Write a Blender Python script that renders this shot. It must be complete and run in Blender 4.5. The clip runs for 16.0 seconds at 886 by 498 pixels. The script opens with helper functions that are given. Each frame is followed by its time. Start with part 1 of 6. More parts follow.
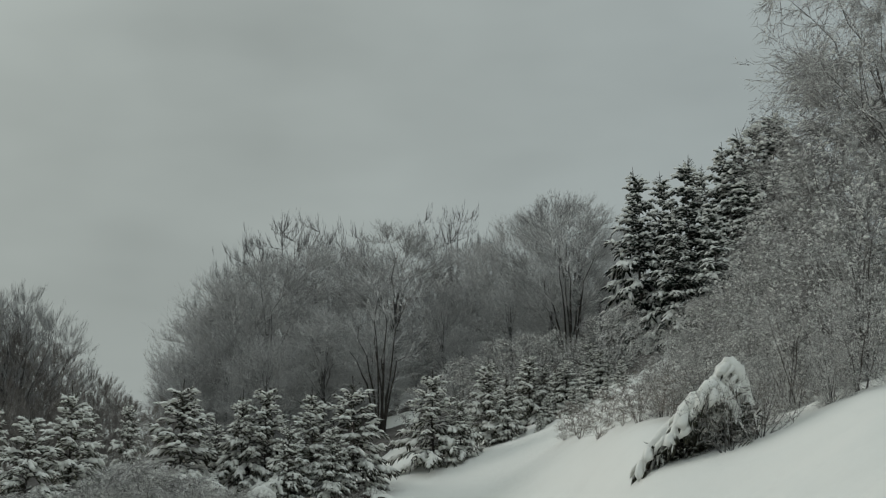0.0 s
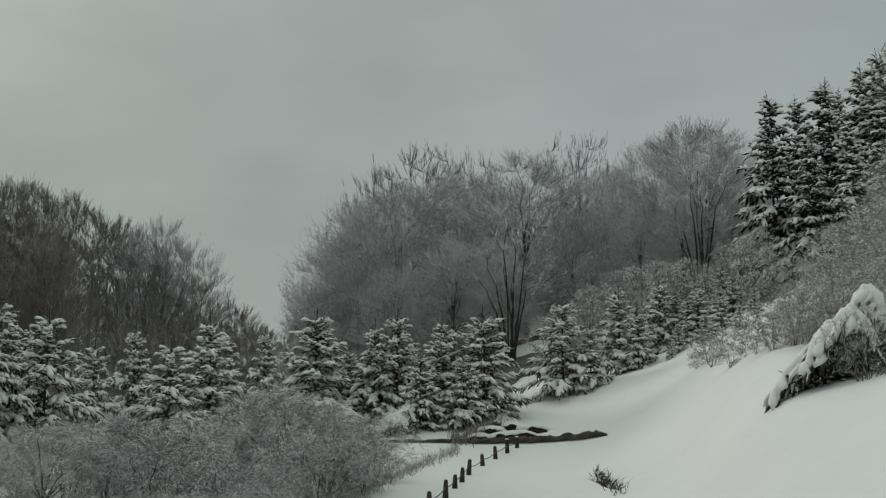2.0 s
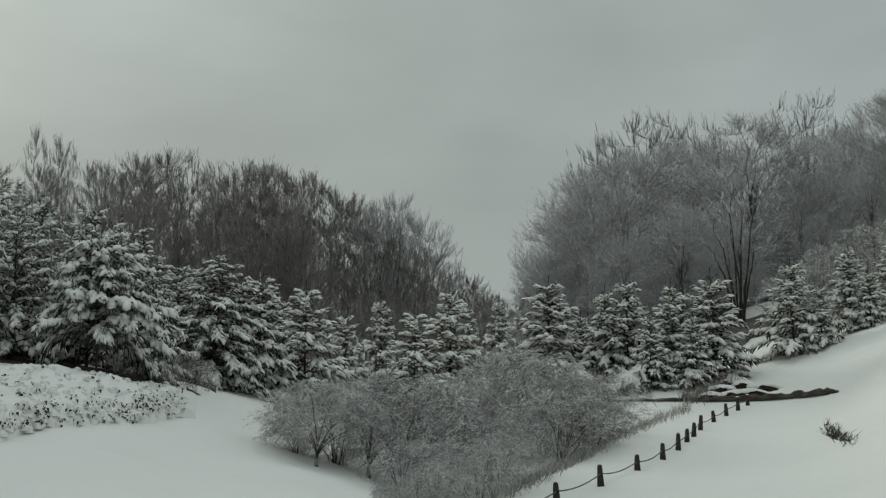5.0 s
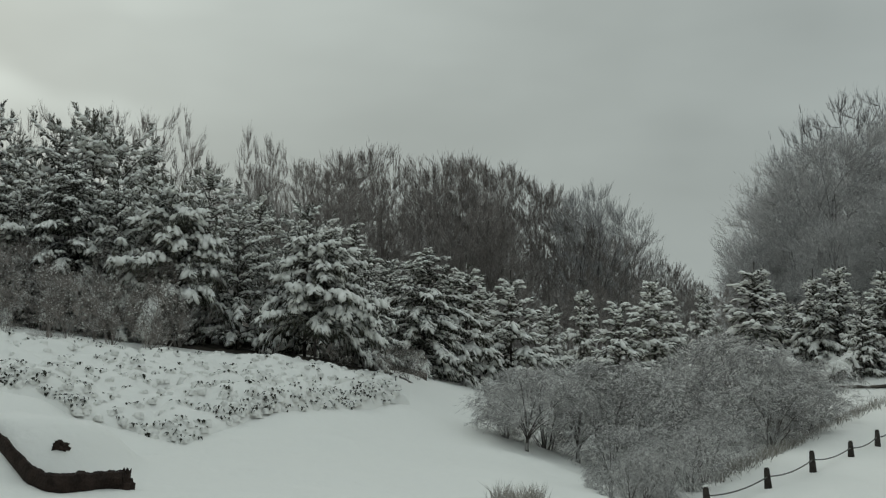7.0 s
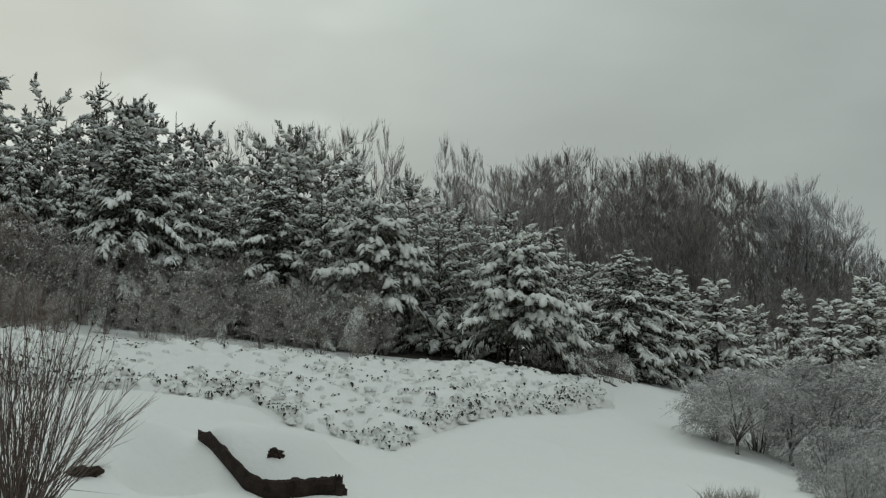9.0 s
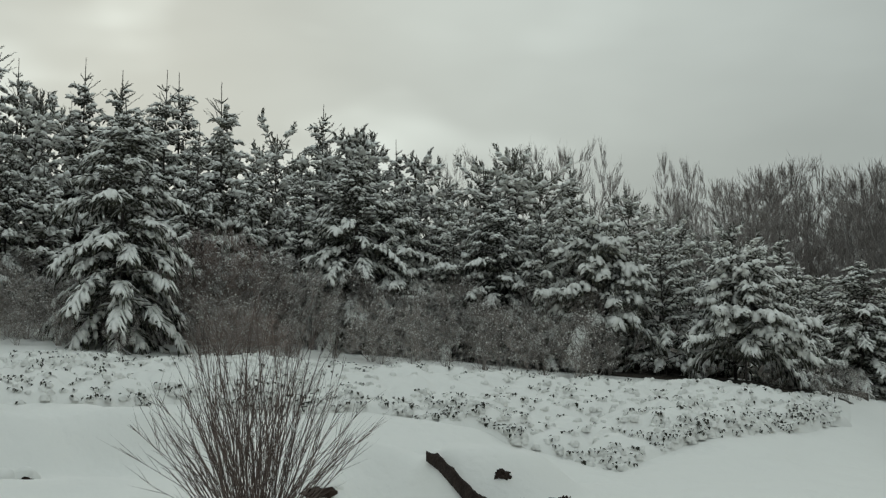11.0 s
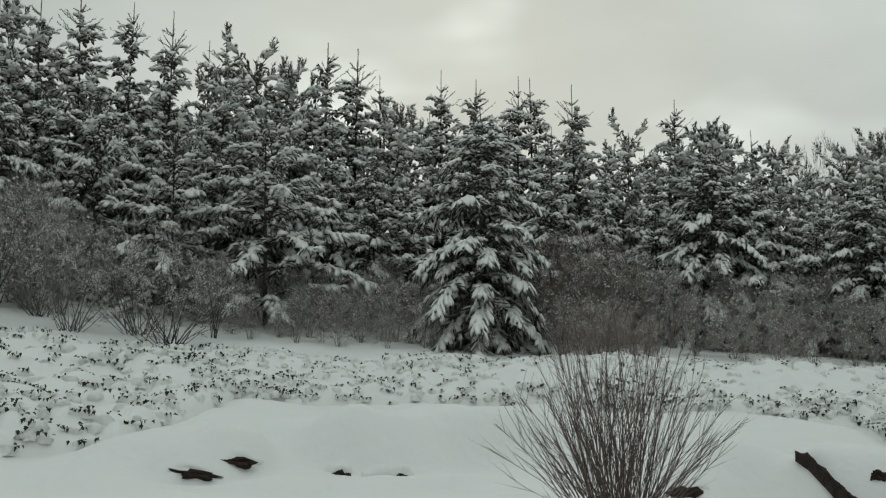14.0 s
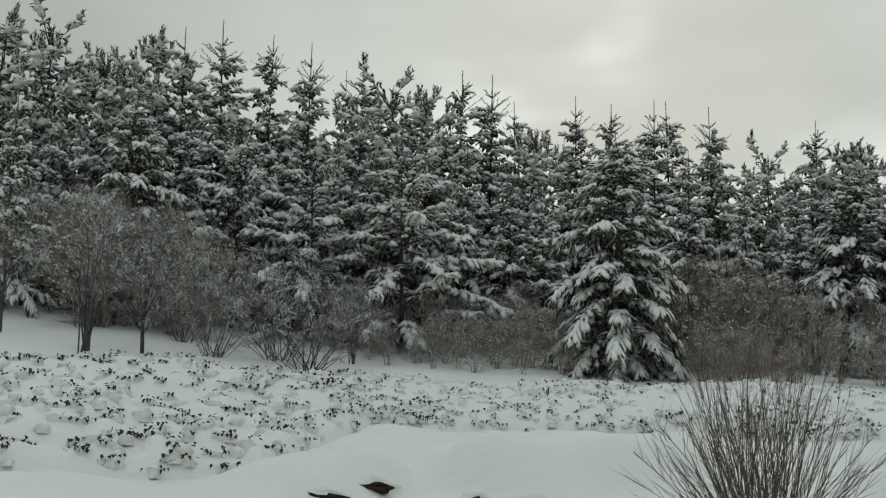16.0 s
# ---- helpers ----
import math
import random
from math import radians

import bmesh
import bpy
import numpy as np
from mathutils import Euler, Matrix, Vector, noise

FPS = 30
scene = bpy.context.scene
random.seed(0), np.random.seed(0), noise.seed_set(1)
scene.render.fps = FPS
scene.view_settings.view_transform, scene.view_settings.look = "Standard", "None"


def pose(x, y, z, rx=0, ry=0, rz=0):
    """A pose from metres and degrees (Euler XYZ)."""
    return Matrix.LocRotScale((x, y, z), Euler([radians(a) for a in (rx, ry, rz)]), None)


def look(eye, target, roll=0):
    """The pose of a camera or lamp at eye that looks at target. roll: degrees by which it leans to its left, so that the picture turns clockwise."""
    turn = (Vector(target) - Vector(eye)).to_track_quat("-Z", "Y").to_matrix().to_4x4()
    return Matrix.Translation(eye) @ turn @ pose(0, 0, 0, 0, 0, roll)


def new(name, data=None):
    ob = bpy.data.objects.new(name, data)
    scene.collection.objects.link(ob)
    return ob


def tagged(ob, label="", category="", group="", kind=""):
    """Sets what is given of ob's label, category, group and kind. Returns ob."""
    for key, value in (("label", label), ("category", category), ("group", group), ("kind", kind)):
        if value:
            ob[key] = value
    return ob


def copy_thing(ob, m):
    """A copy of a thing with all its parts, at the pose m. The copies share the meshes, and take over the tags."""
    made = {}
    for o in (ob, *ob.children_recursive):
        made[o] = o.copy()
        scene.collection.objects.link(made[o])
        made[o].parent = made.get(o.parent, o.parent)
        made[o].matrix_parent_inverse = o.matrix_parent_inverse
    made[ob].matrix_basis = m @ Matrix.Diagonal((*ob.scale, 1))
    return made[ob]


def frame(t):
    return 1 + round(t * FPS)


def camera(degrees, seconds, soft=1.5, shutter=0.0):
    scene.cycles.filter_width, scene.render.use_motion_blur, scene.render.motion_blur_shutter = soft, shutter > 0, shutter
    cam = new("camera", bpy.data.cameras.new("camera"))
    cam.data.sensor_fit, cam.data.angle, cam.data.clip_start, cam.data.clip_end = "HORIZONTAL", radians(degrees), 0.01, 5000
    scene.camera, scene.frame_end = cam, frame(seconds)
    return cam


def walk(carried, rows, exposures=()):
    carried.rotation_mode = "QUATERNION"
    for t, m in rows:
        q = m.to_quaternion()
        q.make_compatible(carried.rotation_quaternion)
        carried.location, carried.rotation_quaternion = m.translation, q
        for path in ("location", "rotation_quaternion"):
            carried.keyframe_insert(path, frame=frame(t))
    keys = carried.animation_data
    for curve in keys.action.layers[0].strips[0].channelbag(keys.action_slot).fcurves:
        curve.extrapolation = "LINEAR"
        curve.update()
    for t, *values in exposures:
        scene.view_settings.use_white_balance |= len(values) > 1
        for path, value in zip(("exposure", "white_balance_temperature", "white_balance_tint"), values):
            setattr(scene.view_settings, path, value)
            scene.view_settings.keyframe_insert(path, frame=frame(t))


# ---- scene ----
cam = camera(37.85, 16.0, soft=1.25)
# seconds, eye x, y, z, then turn about x, y, z
ROWS = [
    (0.0, -0.238, 2.260, 2.021, 103.775, 0.464, 0.114),
    (0.5, -0.238, 2.260, 2.021, 103.463, 0.319, 1.478),
    (1.0, -0.238, 2.260, 2.021, 102.525, 0.097, 2.954),
    (1.5, -0.238, 2.260, 2.021, 101.535, 0.010, 4.328),
    (2.0, -0.238, 2.260, 2.021, 100.659, -0.109, 5.813),
    (2.5, -0.238, 2.260, 2.021, 100.212, -0.236, 7.191),
    (3.0, -0.225, 2.140, 1.999, 100.103, -0.392, 8.692),
    (3.5, -0.164, 1.556, 1.890, 99.886, -0.434, 10.136),
    (4.0, -0.082, 0.783, 1.746, 99.563, -0.447, 12.026),
    (4.2, -0.080, 0.758, 1.741, 99.489, -0.268, 12.759),
    (6.3, -0.000, 0.000, 1.600, 98.944, -0.189, 21.612),
    (6.5, -0.000, 0.000, 1.600, 98.902, -0.166, 22.502),
    (7.0, -0.000, 0.000, 1.600, 98.847, -0.154, 24.780),
    (7.5, -0.000, 0.000, 1.600, 98.836, -0.103, 26.901),
    (8.0, -0.000, 0.000, 1.600, 98.862, 0.041, 29.220),
    (8.2, -0.000, 0.000, 1.600, 98.896, 0.114, 30.168),
    (10.3, -0.000, 0.000, 1.600, 99.662, 0.523, 39.810),
    (10.5, -0.000, 0.000, 1.600, 99.798, 0.509, 40.849),
    (11.0, -0.000, 0.000, 1.600, 100.055, 0.484, 43.680),
    (11.5, -0.000, 0.000, 1.600, 100.137, 0.525, 46.361),
    (12.0, -0.000, 0.000, 1.600, 100.081, 0.502, 49.275),
    (12.5, -0.000, 0.000, 1.600, 99.988, 0.461, 51.964),
    (13.0, -0.000, 0.000, 1.600, 99.917, 0.435, 54.881),
    (13.5, -0.000, 0.000, 1.600, 99.934, 0.229, 57.316),
    (14.0, -0.000, 0.000, 1.600, 100.058, -0.102, 59.478),
    (14.5, -0.000, 0.000, 1.600, 100.242, -0.283, 61.096),
    (15.0, -0.000, 0.000, 1.600, 100.517, -0.493, 62.420),
    (15.5, -0.000, 0.000, 1.600, 100.806, -0.703, 63.640),
    (16.0, -0.000, 0.000, 1.600, 101.158, -0.869, 65.436),
]
walk(cam, [(t, pose(*p)) for t, *p in ROWS],
     exposures=[(0.0, -0.05), (4.0, 0.0), (8.0, 0.06), (16.0, 0.12)])

# ------------------------------------------------------------ sky and light
EYE = 1.6


def bearing(az, el=0.0):
    """Unit vector at az degrees to the left of north and el degrees up."""
    a, e = radians(az), radians(el)
    return Vector((-math.sin(a) * math.cos(e), math.cos(a) * math.cos(e), math.sin(e)))


SUN_AZ, SUN_EL = 58.0, 20.0
world = bpy.data.worlds.new("overcast_sky")
scene.world = world
world.use_nodes = True
wn, wl = world.node_tree.nodes, world.node_tree.links
wn.clear()
w_out = wn.new("ShaderNodeOutputWorld")
w_bg = wn.new("ShaderNodeBackground")
w_bg.inputs["Strength"].default_value = 0.1
sky = wn.new("ShaderNodeTexSky")
sky.sky_type = "NISHITA"
sky.sun_disc = False
sky.sun_elevation = radians(SUN_EL)
sky.sun_rotation = radians(-SUN_AZ)
sky.dust_density = 6.0
coord = wn.new("ShaderNodeTexCoord")
sep = wn.new("ShaderNodeSeparateXYZ")
wl.new(coord.outputs["Generated"], sep.inputs[0])
# the cloud layer: a grey vault, slightly brighter overhead and round the veiled sun
vault = wn.new("ShaderNodeValToRGB")
vault.color_ramp.elements[0].position, vault.color_ramp.elements[0].color = 0.0, (2.98, 3.34, 3.22, 1)
vault.color_ramp.elements[1].position, vault.color_ramp.elements[1].color = 0.9, (6.0, 6.66, 6.42, 1)
mid = vault.color_ramp.elements.new(0.38)
mid.color = (3.35, 3.74, 3.62, 1)
wl.new(sep.outputs["Z"], vault.inputs["Fac"])
dot = wn.new("ShaderNodeVectorMath")
dot.operation = "DOT_PRODUCT"
dot.inputs[1].default_value = bearing(SUN_AZ, SUN_EL)
wl.new(coord.outputs["Generated"], dot.inputs[0])
glow = wn.new("ShaderNodeMapRange")
glow.inputs["From Min"].default_value, glow.inputs["From Max"].default_value = 0.74, 1.0
glow.inputs["To Min"].default_value, glow.inputs["To Max"].default_value = 0.98, 1.3
wl.new(dot.outputs["Value"], glow.inputs["Value"])
stretch = wn.new("ShaderNodeMapping")
stretch.inputs["Scale"].default_value = (1.0, 1.0, 2.4)
wl.new(coord.outputs["Generated"], stretch.inputs["Vector"])
cloud = wn.new("ShaderNodeTexNoise")
cloud.inputs["Scale"].default_value, cloud.inputs["Detail"].default_value, cloud.inputs["Roughness"].default_value = 2.6, 4.0, 0.5
wl.new(stretch.outputs[0], cloud.inputs["Vector"])
shade = wn.new("ShaderNodeMapRange")
shade.inputs["From Min"].default_value, shade.inputs["From Max"].default_value = 0.3, 0.7
shade.inputs["To Min"].default_value, shade.inputs["To Max"].default_value = 0.88, 1.19
wl.new(cloud.outputs["Fac"], shade.inputs["Value"])
rift = wn.new("ShaderNodeTexNoise")
rift.inputs["Scale"].default_value, rift.inputs["Detail"].default_value, rift.inputs["Roughness"].default_value = 4.2, 3.0, 0.5
wl.new(stretch.outputs[0], rift.inputs["Vector"])
open_ = wn.new("ShaderNodeMapRange")
open_.interpolation_type = "SMOOTHSTEP"
open_.inputs["From Min"].default_value, open_.inputs["From Max"].default_value = 0.46, 0.68
open_.inputs["To Min"].default_value, open_.inputs["To Max"].default_value = 0.0, 0.5
wl.new(rift.outputs["Fac"], open_.inputs["Value"])
halo = wn.new("ShaderNodeMapRange")
halo.inputs["From Min"].default_value, halo.inputs["From Max"].default_value = 0.925, 0.99
wl.new(dot.outputs["Value"], halo.inputs["Value"])
patch = wn.new("ShaderNodeMath")
patch.operation = "MULTIPLY_ADD"
wl.new(open_.outputs[0], patch.inputs[0])
wl.new(halo.outputs[0], patch.inputs[1])
wl.new(shade.outputs[0], patch.inputs[2])
m1 = wn.new("ShaderNodeMath")
m1.operation = "MULTIPLY"
wl.new(glow.outputs[0], m1.inputs[0])
wl.new(patch.outputs[0], m1.inputs[1])
tone = wn.new("ShaderNodeVectorMath")
tone.operation = "SCALE"
cast = wn.new("ShaderNodeValToRGB")
cast.color_ramp.elements[0].position, cast.color_ramp.elements[0].color = 0.2, (0.972, 1.0, 1.05, 1)
cast.color_ramp.elements.new(0.65).color = (1.0, 1.0, 1.0, 1)
cast.color_ramp.elements[2].position, cast.color_ramp.elements[2].color = 0.95, (1.01, 1.0, 0.975, 1)
wl.new(dot.outputs["Value"], cast.inputs["Fac"])
tint = wn.new("ShaderNodeVectorMath")
tint.operation = "MULTIPLY"
wl.new(vault.outputs["Color"], tint.inputs[0])
wl.new(cast.outputs["Color"], tint.inputs[1])
wl.new(tint.outputs[0], tone.inputs[0])
wl.new(m1.outputs[0], tone.inputs["Scale"])
mix = wn.new("ShaderNodeMix")
mix.data_type = "RGBA"
mix.inputs["Factor"].default_value = 0.985
wl.new(sky.outputs["Color"], mix.inputs["A"])
wl.new(tone.outputs[0], mix.inputs["B"])
wl.new(mix.outputs["Result"], w_bg.inputs["Color"])
wl.new(w_bg.outputs[0], w_out.inputs[0])

sun_data = bpy.data.lights.new("veiled_sun", "SUN")
sun_data.energy, sun_data.angle, sun_data.color = 0.8, radians(22), (1.0, 0.99, 0.95)
sun = new("veiled_sun", sun_data)
sun.matrix_world = look((0, 0, 40), Vector((0, 0, 40)) - bearing(SUN_AZ, SUN_EL))


# ------------------------------------------------------------ materials
def node_mat(name):
    m = bpy.data.materials.new(name)
    m.use_nodes = True
    n, k = m.node_tree.nodes, m.node_tree.links
    return m, n, k, n["Principled BSDF"]


def noise_node(n, k, scale, detail=4.0, source="Object"):
    c = n.new("ShaderNodeTexCoord")
    t = n.new("ShaderNodeTexNoise")
    t.inputs["Scale"].default_value, t.inputs["Detail"].default_value = scale, detail
    k.new(c.outputs[source], t.inputs["Vector"])
    return t


def two_tone(name, a, b, scale, rough=0.85, bump=0.0, bump_scale=None):
    """A rough natural surface between two colours, in patches and in grain."""
    m, n, k, p = node_mat(name)
    big, fine = noise_node(n, k, scale), noise_node(n, k, scale * 9.0, 3.0)
    avg = n.new("ShaderNodeMath")
    avg.operation = "MULTIPLY_ADD"
    avg.inputs[1].default_value = 0.45
    k.new(fine.outputs["Fac"], avg.inputs[0])
    half = n.new("ShaderNodeMath")
    half.operation = "MULTIPLY"
    half.inputs[1].default_value = 0.55
    k.new(big.outputs["Fac"], half.inputs[0])
    k.new(half.outputs[0], avg.inputs[2])
    ramp = n.new("ShaderNodeValToRGB")
    ramp.color_ramp.elements[0].position, ramp.color_ramp.elements[0].color = 0.38, (*a, 1)
    ramp.color_ramp.elements[1].position, ramp.color_ramp.elements[1].color = 0.62, (*b, 1)
    k.new(avg.outputs[0], ramp.inputs["Fac"])
    info = n.new("ShaderNodeObjectInfo")
    var = n.new("ShaderNodeMapRange")
    var.inputs["To Min"].default_value, var.inputs["To Max"].default_value = 0.8, 1.2
    k.new(info.outputs["Random"], var.inputs["Value"])
    sc = n.new("ShaderNodeVectorMath")
    sc.operation = "SCALE"
    k.new(ramp.outputs["Color"], sc.inputs[0])
    k.new(var.outputs[0], sc.inputs["Scale"])
    k.new(sc.outputs[0], p.inputs["Base Color"])
    p.inputs["Roughness"].default_value = rough
    p.inputs["Specular IOR Level"].default_value = 0.25
    if bump:
        t = noise_node(n, k, bump_scale or scale * 4, 5.0)
        b_ = n.new("ShaderNodeBump")
        b_.inputs["Strength"].default_value, b_.inputs["Distance"].default_value = 0.6, bump
        k.new(t.outputs["Fac"], b_.inputs["Height"])
        k.new(b_.outputs[0], p.inputs["Normal"])
    return m


SNOW_RGB = (0.842, 0.835, 0.795)


def frosted(name, bark_a, bark_b, low, high, amount=1.0, scale=6.0):
    """Bark with snow lying on whatever faces up: low and high bound the slope on which it lies."""
    m, n, k, p = node_mat(name)
    t = noise_node(n, k, scale)
    ramp = n.new("ShaderNodeValToRGB")
    ramp.color_ramp.elements[0].position, ramp.color_ramp.elements[0].color = 0.35, (*bark_a, 1)
    ramp.color_ramp.elements[1].position, ramp.color_ramp.elements[1].color = 0.65, (*bark_b, 1)
    k.new(t.outputs["Fac"], ramp.inputs["Fac"])
    g = n.new("ShaderNodeNewGeometry")
    s = n.new("ShaderNodeSeparateXYZ")
    k.new(g.outputs["Normal"], s.inputs[0])
    patch = noise_node(n, k, scale * 0.35, 3.0)
    add = n.new("ShaderNodeMath")
    add.operation = "MULTIPLY_ADD"
    add.inputs[1].default_value = 0.9
    k.new(patch.outputs["Fac"], add.inputs[0])
    k.new(s.outputs["Z"], add.inputs[2])
    r = n.new("ShaderNodeMapRange")
    r.inputs["From Min"].default_value, r.inputs["From Max"].default_value = low + 0.45, high + 0.45
    r.inputs["To Max"].default_value = amount
    k.new(add.outputs[0], r.inputs["Value"])
    mx = n.new("ShaderNodeMix")
    mx.data_type = "RGBA"
    k.new(r.outputs[0], mx.inputs["Factor"])
    # no two plants have quite the same bark
    who = n.new("ShaderNodeObjectInfo")
    vary = n.new("ShaderNodeMapRange")
    vary.inputs["To Min"].default_value, vary.inputs["To Max"].default_value = 0.7, 1.3
    k.new(who.outputs["Random"], vary.inputs["Value"])
    hue = n.new("ShaderNodeHueSaturation")
    k.new(vary.outputs[0], hue.inputs["Value"])
    k.new(ramp.outputs["Color"], hue.inputs["Color"])
    k.new(hue.outputs["Color"], mx.inputs["A"])
    mx.inputs["B"].default_value = (*SNOW_RGB, 1)
    k.new(mx.outputs["Result"], p.inputs["Base Color"])
    p.inputs["Roughness"].default_value = 0.9
    p.inputs["Specular IOR Level"].default_value = 0.15
    return m


def snow_material(name, bump, scale, tint=SNOW_RGB):
    m, n, k, p = node_mat(name)
    big, fine = noise_node(n, k, scale * 0.15, 3.0), noise_node(n, k, scale, 6.0)
    ramp = n.new("ShaderNodeValToRGB")
    ramp.color_ramp.elements[0].position, ramp.color_ramp.elements[0].color = 0.3, tuple(c * 0.95 for c in tint) + (1,)
    ramp.color_ramp.elements[1].position, ramp.color_ramp.elements[1].color = 0.7, (*tint, 1)
    k.new(big.outputs["Fac"], ramp.inputs["Fac"])
    k.new(ramp.outputs["Color"], p.inputs["Base Color"])
    p.inputs["Roughness"].default_value = 0.75
    p.inputs["Specular IOR Level"].default_value = 0.2
    b_ = n.new("ShaderNodeBump")
    b_.inputs["Strength"].default_value, b_.inputs["Distance"].default_value = 0.7, bump
    k.new(fine.outputs["Fac"], b_.inputs["Height"])
    grain = noise_node(n, k, scale * 6.0, 4.0)
    b2 = n.new("ShaderNodeBump")
    b2.inputs["Strength"].default_value, b2.inputs["Distance"].default_value = 0.6, bump * 0.22
    k.new(grain.outputs["Fac"], b2.inputs["Height"])
    k.new(b_.outputs[0], b2.inputs["Normal"])
    k.new(b2.outputs[0], p.inputs["Normal"])
    return m


M_SNOW = snow_material("snow_cover", 0.11, 1.3)
M_PAD = snow_material("snow_on_branches", 0.03, 9.0)
M_NEEDLE = frosted("spruce_needles", (0.034, 0.035, 0.024), (0.095, 0.092, 0.068), -0.1, 0.8, 0.7, 12.0)
M_PINE = frosted("pine_needles", (0.04, 0.041, 0.029), (0.12, 0.114, 0.088), -0.2, 0.75, 0.72, 12.0)
M_FARNEEDLE = frosted("old_spruce_needles", (0.012, 0.017, 0.013), (0.03, 0.038, 0.028), 0.15, 0.7, 0.9, 5.0)
M_BARK = two_tone("dark_bark", (0.025, 0.021, 0.018), (0.07, 0.06, 0.052), 5.0, 0.9, 0.02)
M_BEECH = frosted("frosted_beech_twigs", (0.4, 0.392, 0.39), (0.55, 0.54, 0.537), -0.2, 0.8, 0.62, 1.5)
M_LIMB = frosted("snowed_limb_bark", (0.05, 0.047, 0.045), (0.12, 0.114, 0.11), 0.35, 0.95, 0.7, 1.5)
M_ASH = frosted("frosted_ash_bark", (0.13, 0.126, 0.127), (0.21, 0.205, 0.207), 0.1, 0.9, 0.6, 1.5)
M_HILL = frosted("hillside_twigs", (0.165, 0.146, 0.133), (0.285, 0.258, 0.239), 0.1, 1.0, 0.42, 1.5)
M_RIME = frosted("rimed_twigs", (0.14, 0.13, 0.127), (0.33, 0.313, 0.308), -0.3, 0.6, 0.85, 1.6)
M_SHRUB = frosted("rimed_shrub_twigs", (0.19, 0.18, 0.176), (0.41, 0.397, 0.39), -0.1, 0.7, 0.72, 1.2)
M_LITTER = two_tone("forest_floor", (0.075, 0.067, 0.06), (0.2, 0.185, 0.172), 0.7, 0.95, 0.08)
M_THICKET = frosted("thicket_twigs", (0.165, 0.143, 0.128), (0.325, 0.29, 0.268), 0.05, 0.85, 0.7, 4.0)
M_BROWN = frosted("brown_thicket_twigs", (0.15, 0.112, 0.098), (0.3, 0.24, 0.216), 0.1, 0.9, 0.65, 4.0)
M_TWIG = frosted("snowed_stems", (0.045, 0.038, 0.034), (0.11, 0.096, 0.088), -0.05, 0.4, 0.9, 3.0)
M_SLIM = frosted("bare_shrub_twigs", (0.1, 0.088, 0.08), (0.21, 0.188, 0.174), -0.1, 0.6, 0.85, 4.0)
M_WILLOW = two_tone("willow_rods", (0.065, 0.047, 0.04), (0.165, 0.124, 0.106), 7.0, 0.7)
M_LEAF = two_tone("evergreen_leaves", (0.014, 0.015, 0.01), (0.045, 0.043, 0.03), 6.0, 0.6)
M_WOOD = two_tone("weathered_posts", (0.02, 0.017, 0.014), (0.055, 0.046, 0.038), 14.0, 0.85, 0.01)
M_ROPE = two_tone("rope", (0.09, 0.085, 0.08), (0.2, 0.19, 0.18), 30.0, 0.9)
# near-black brown, without gloss
M_ROCK = two_tone("dark_rock", (0.013, 0.008, 0.006), (0.042, 0.028, 0.022), 7.0, 0.95, 0.05)
# bare earth; also the painted shade on the plantation floor
M_EARTH_SHADE = two_tone("earth_bank_and_wood_shade", (0.035, 0.029, 0.023), (0.11, 0.094, 0.077), 3.0, 0.95, 0.05)
M_GRASS = frosted("dead_grass", (0.12, 0.105, 0.088), (0.27, 0.245, 0.212), -0.2, 0.6, 0.7, 5.0)

# ------------------------------------------------------------ terrain
# height of the ground along lines that run out from the house: bearing, then (distance, metres above the doorstep)
PROFILES = []


def profile(az, *steps):
    PROFILES.append((az, steps))


profile(44, (8, 0.76), (12.5, 0.94), (14, 1.06), (15.2, 1.44), (17, 1.93), (19, 2.40), (24, 3.49), (28, 4.25), (36, 6.02), (60, 10.03), (120, 16.33))
profile(38, (8, 0.76), (12.5, 0.90), (14.2, 1.05), (15.4, 1.28), (18, 1.79), (24, 3.28), (30, 4.12), (40, 5.80), (60, 8.97), (120, 16.33))
profile(16, (8, 0.48), (14, 0.62), (17, 0.83), (19, 0.87), (22, 0.87), (25, 0.90), (30, 1.60), (40, 3.14), (50, 4.22), (80, 6.49), (120, 9.57))
profile(13.4, (8, 0.40), (14, 0.55), (18, 0.72), (20, 0.81), (23, 1.12), (24, 1.20), (28, 1.31), (34, 2.19), (40, 3.14), (50, 4.40), (80, 6.91), (120, 9.99))
profile(10.8, (8, 0.33), (14, 0.50), (20, 0.80), (22, 0.99), (26, 1.51), (28, 1.62), (33, 2.18), (40, 3.21), (46, 4.33), (70, 6.49), (100, 9.29))
profile(8, (8, 0.33), (14, 0.50), (22, 1.06), (25, 1.38), (28, 1.80), (31, 2.20), (33, 2.35), (40, 3.35), (46, 4.49), (70, 7.11), (100, 10.35))
profile(5.5, (8, 0.33), (14, 0.50), (22, 0.99), (26, 1.37), (30, 1.91), (33, 2.29), (36, 2.73), (40, 3.38), (44, 4.21), (50, 5.01), (75, 9.22), (100, 12.11))
profile(2.8, (8, 0.40), (14, 0.50), (22, 1.06), (30, 1.91), (36, 2.73), (40.3, 3.36), (44, 4.29), (48, 5.21), (54, 6.23), (75, 10.41), (100, 13.35))
profile(-1.2, (8, 0.55), (14, 0.57), (22, 1.22), (30, 2.12), (36, 2.86), (40.3, 3.39), (43, 4.38), (47, 5.71), (54, 6.99), (75, 11.47), (110, 16.08))
profile(84, (8, 1.04), (13, 1.40), (16, 1.91), (23, 4.02), (30, 6.08), (40, 8.65), (60, 12.18), (120, 18.46))
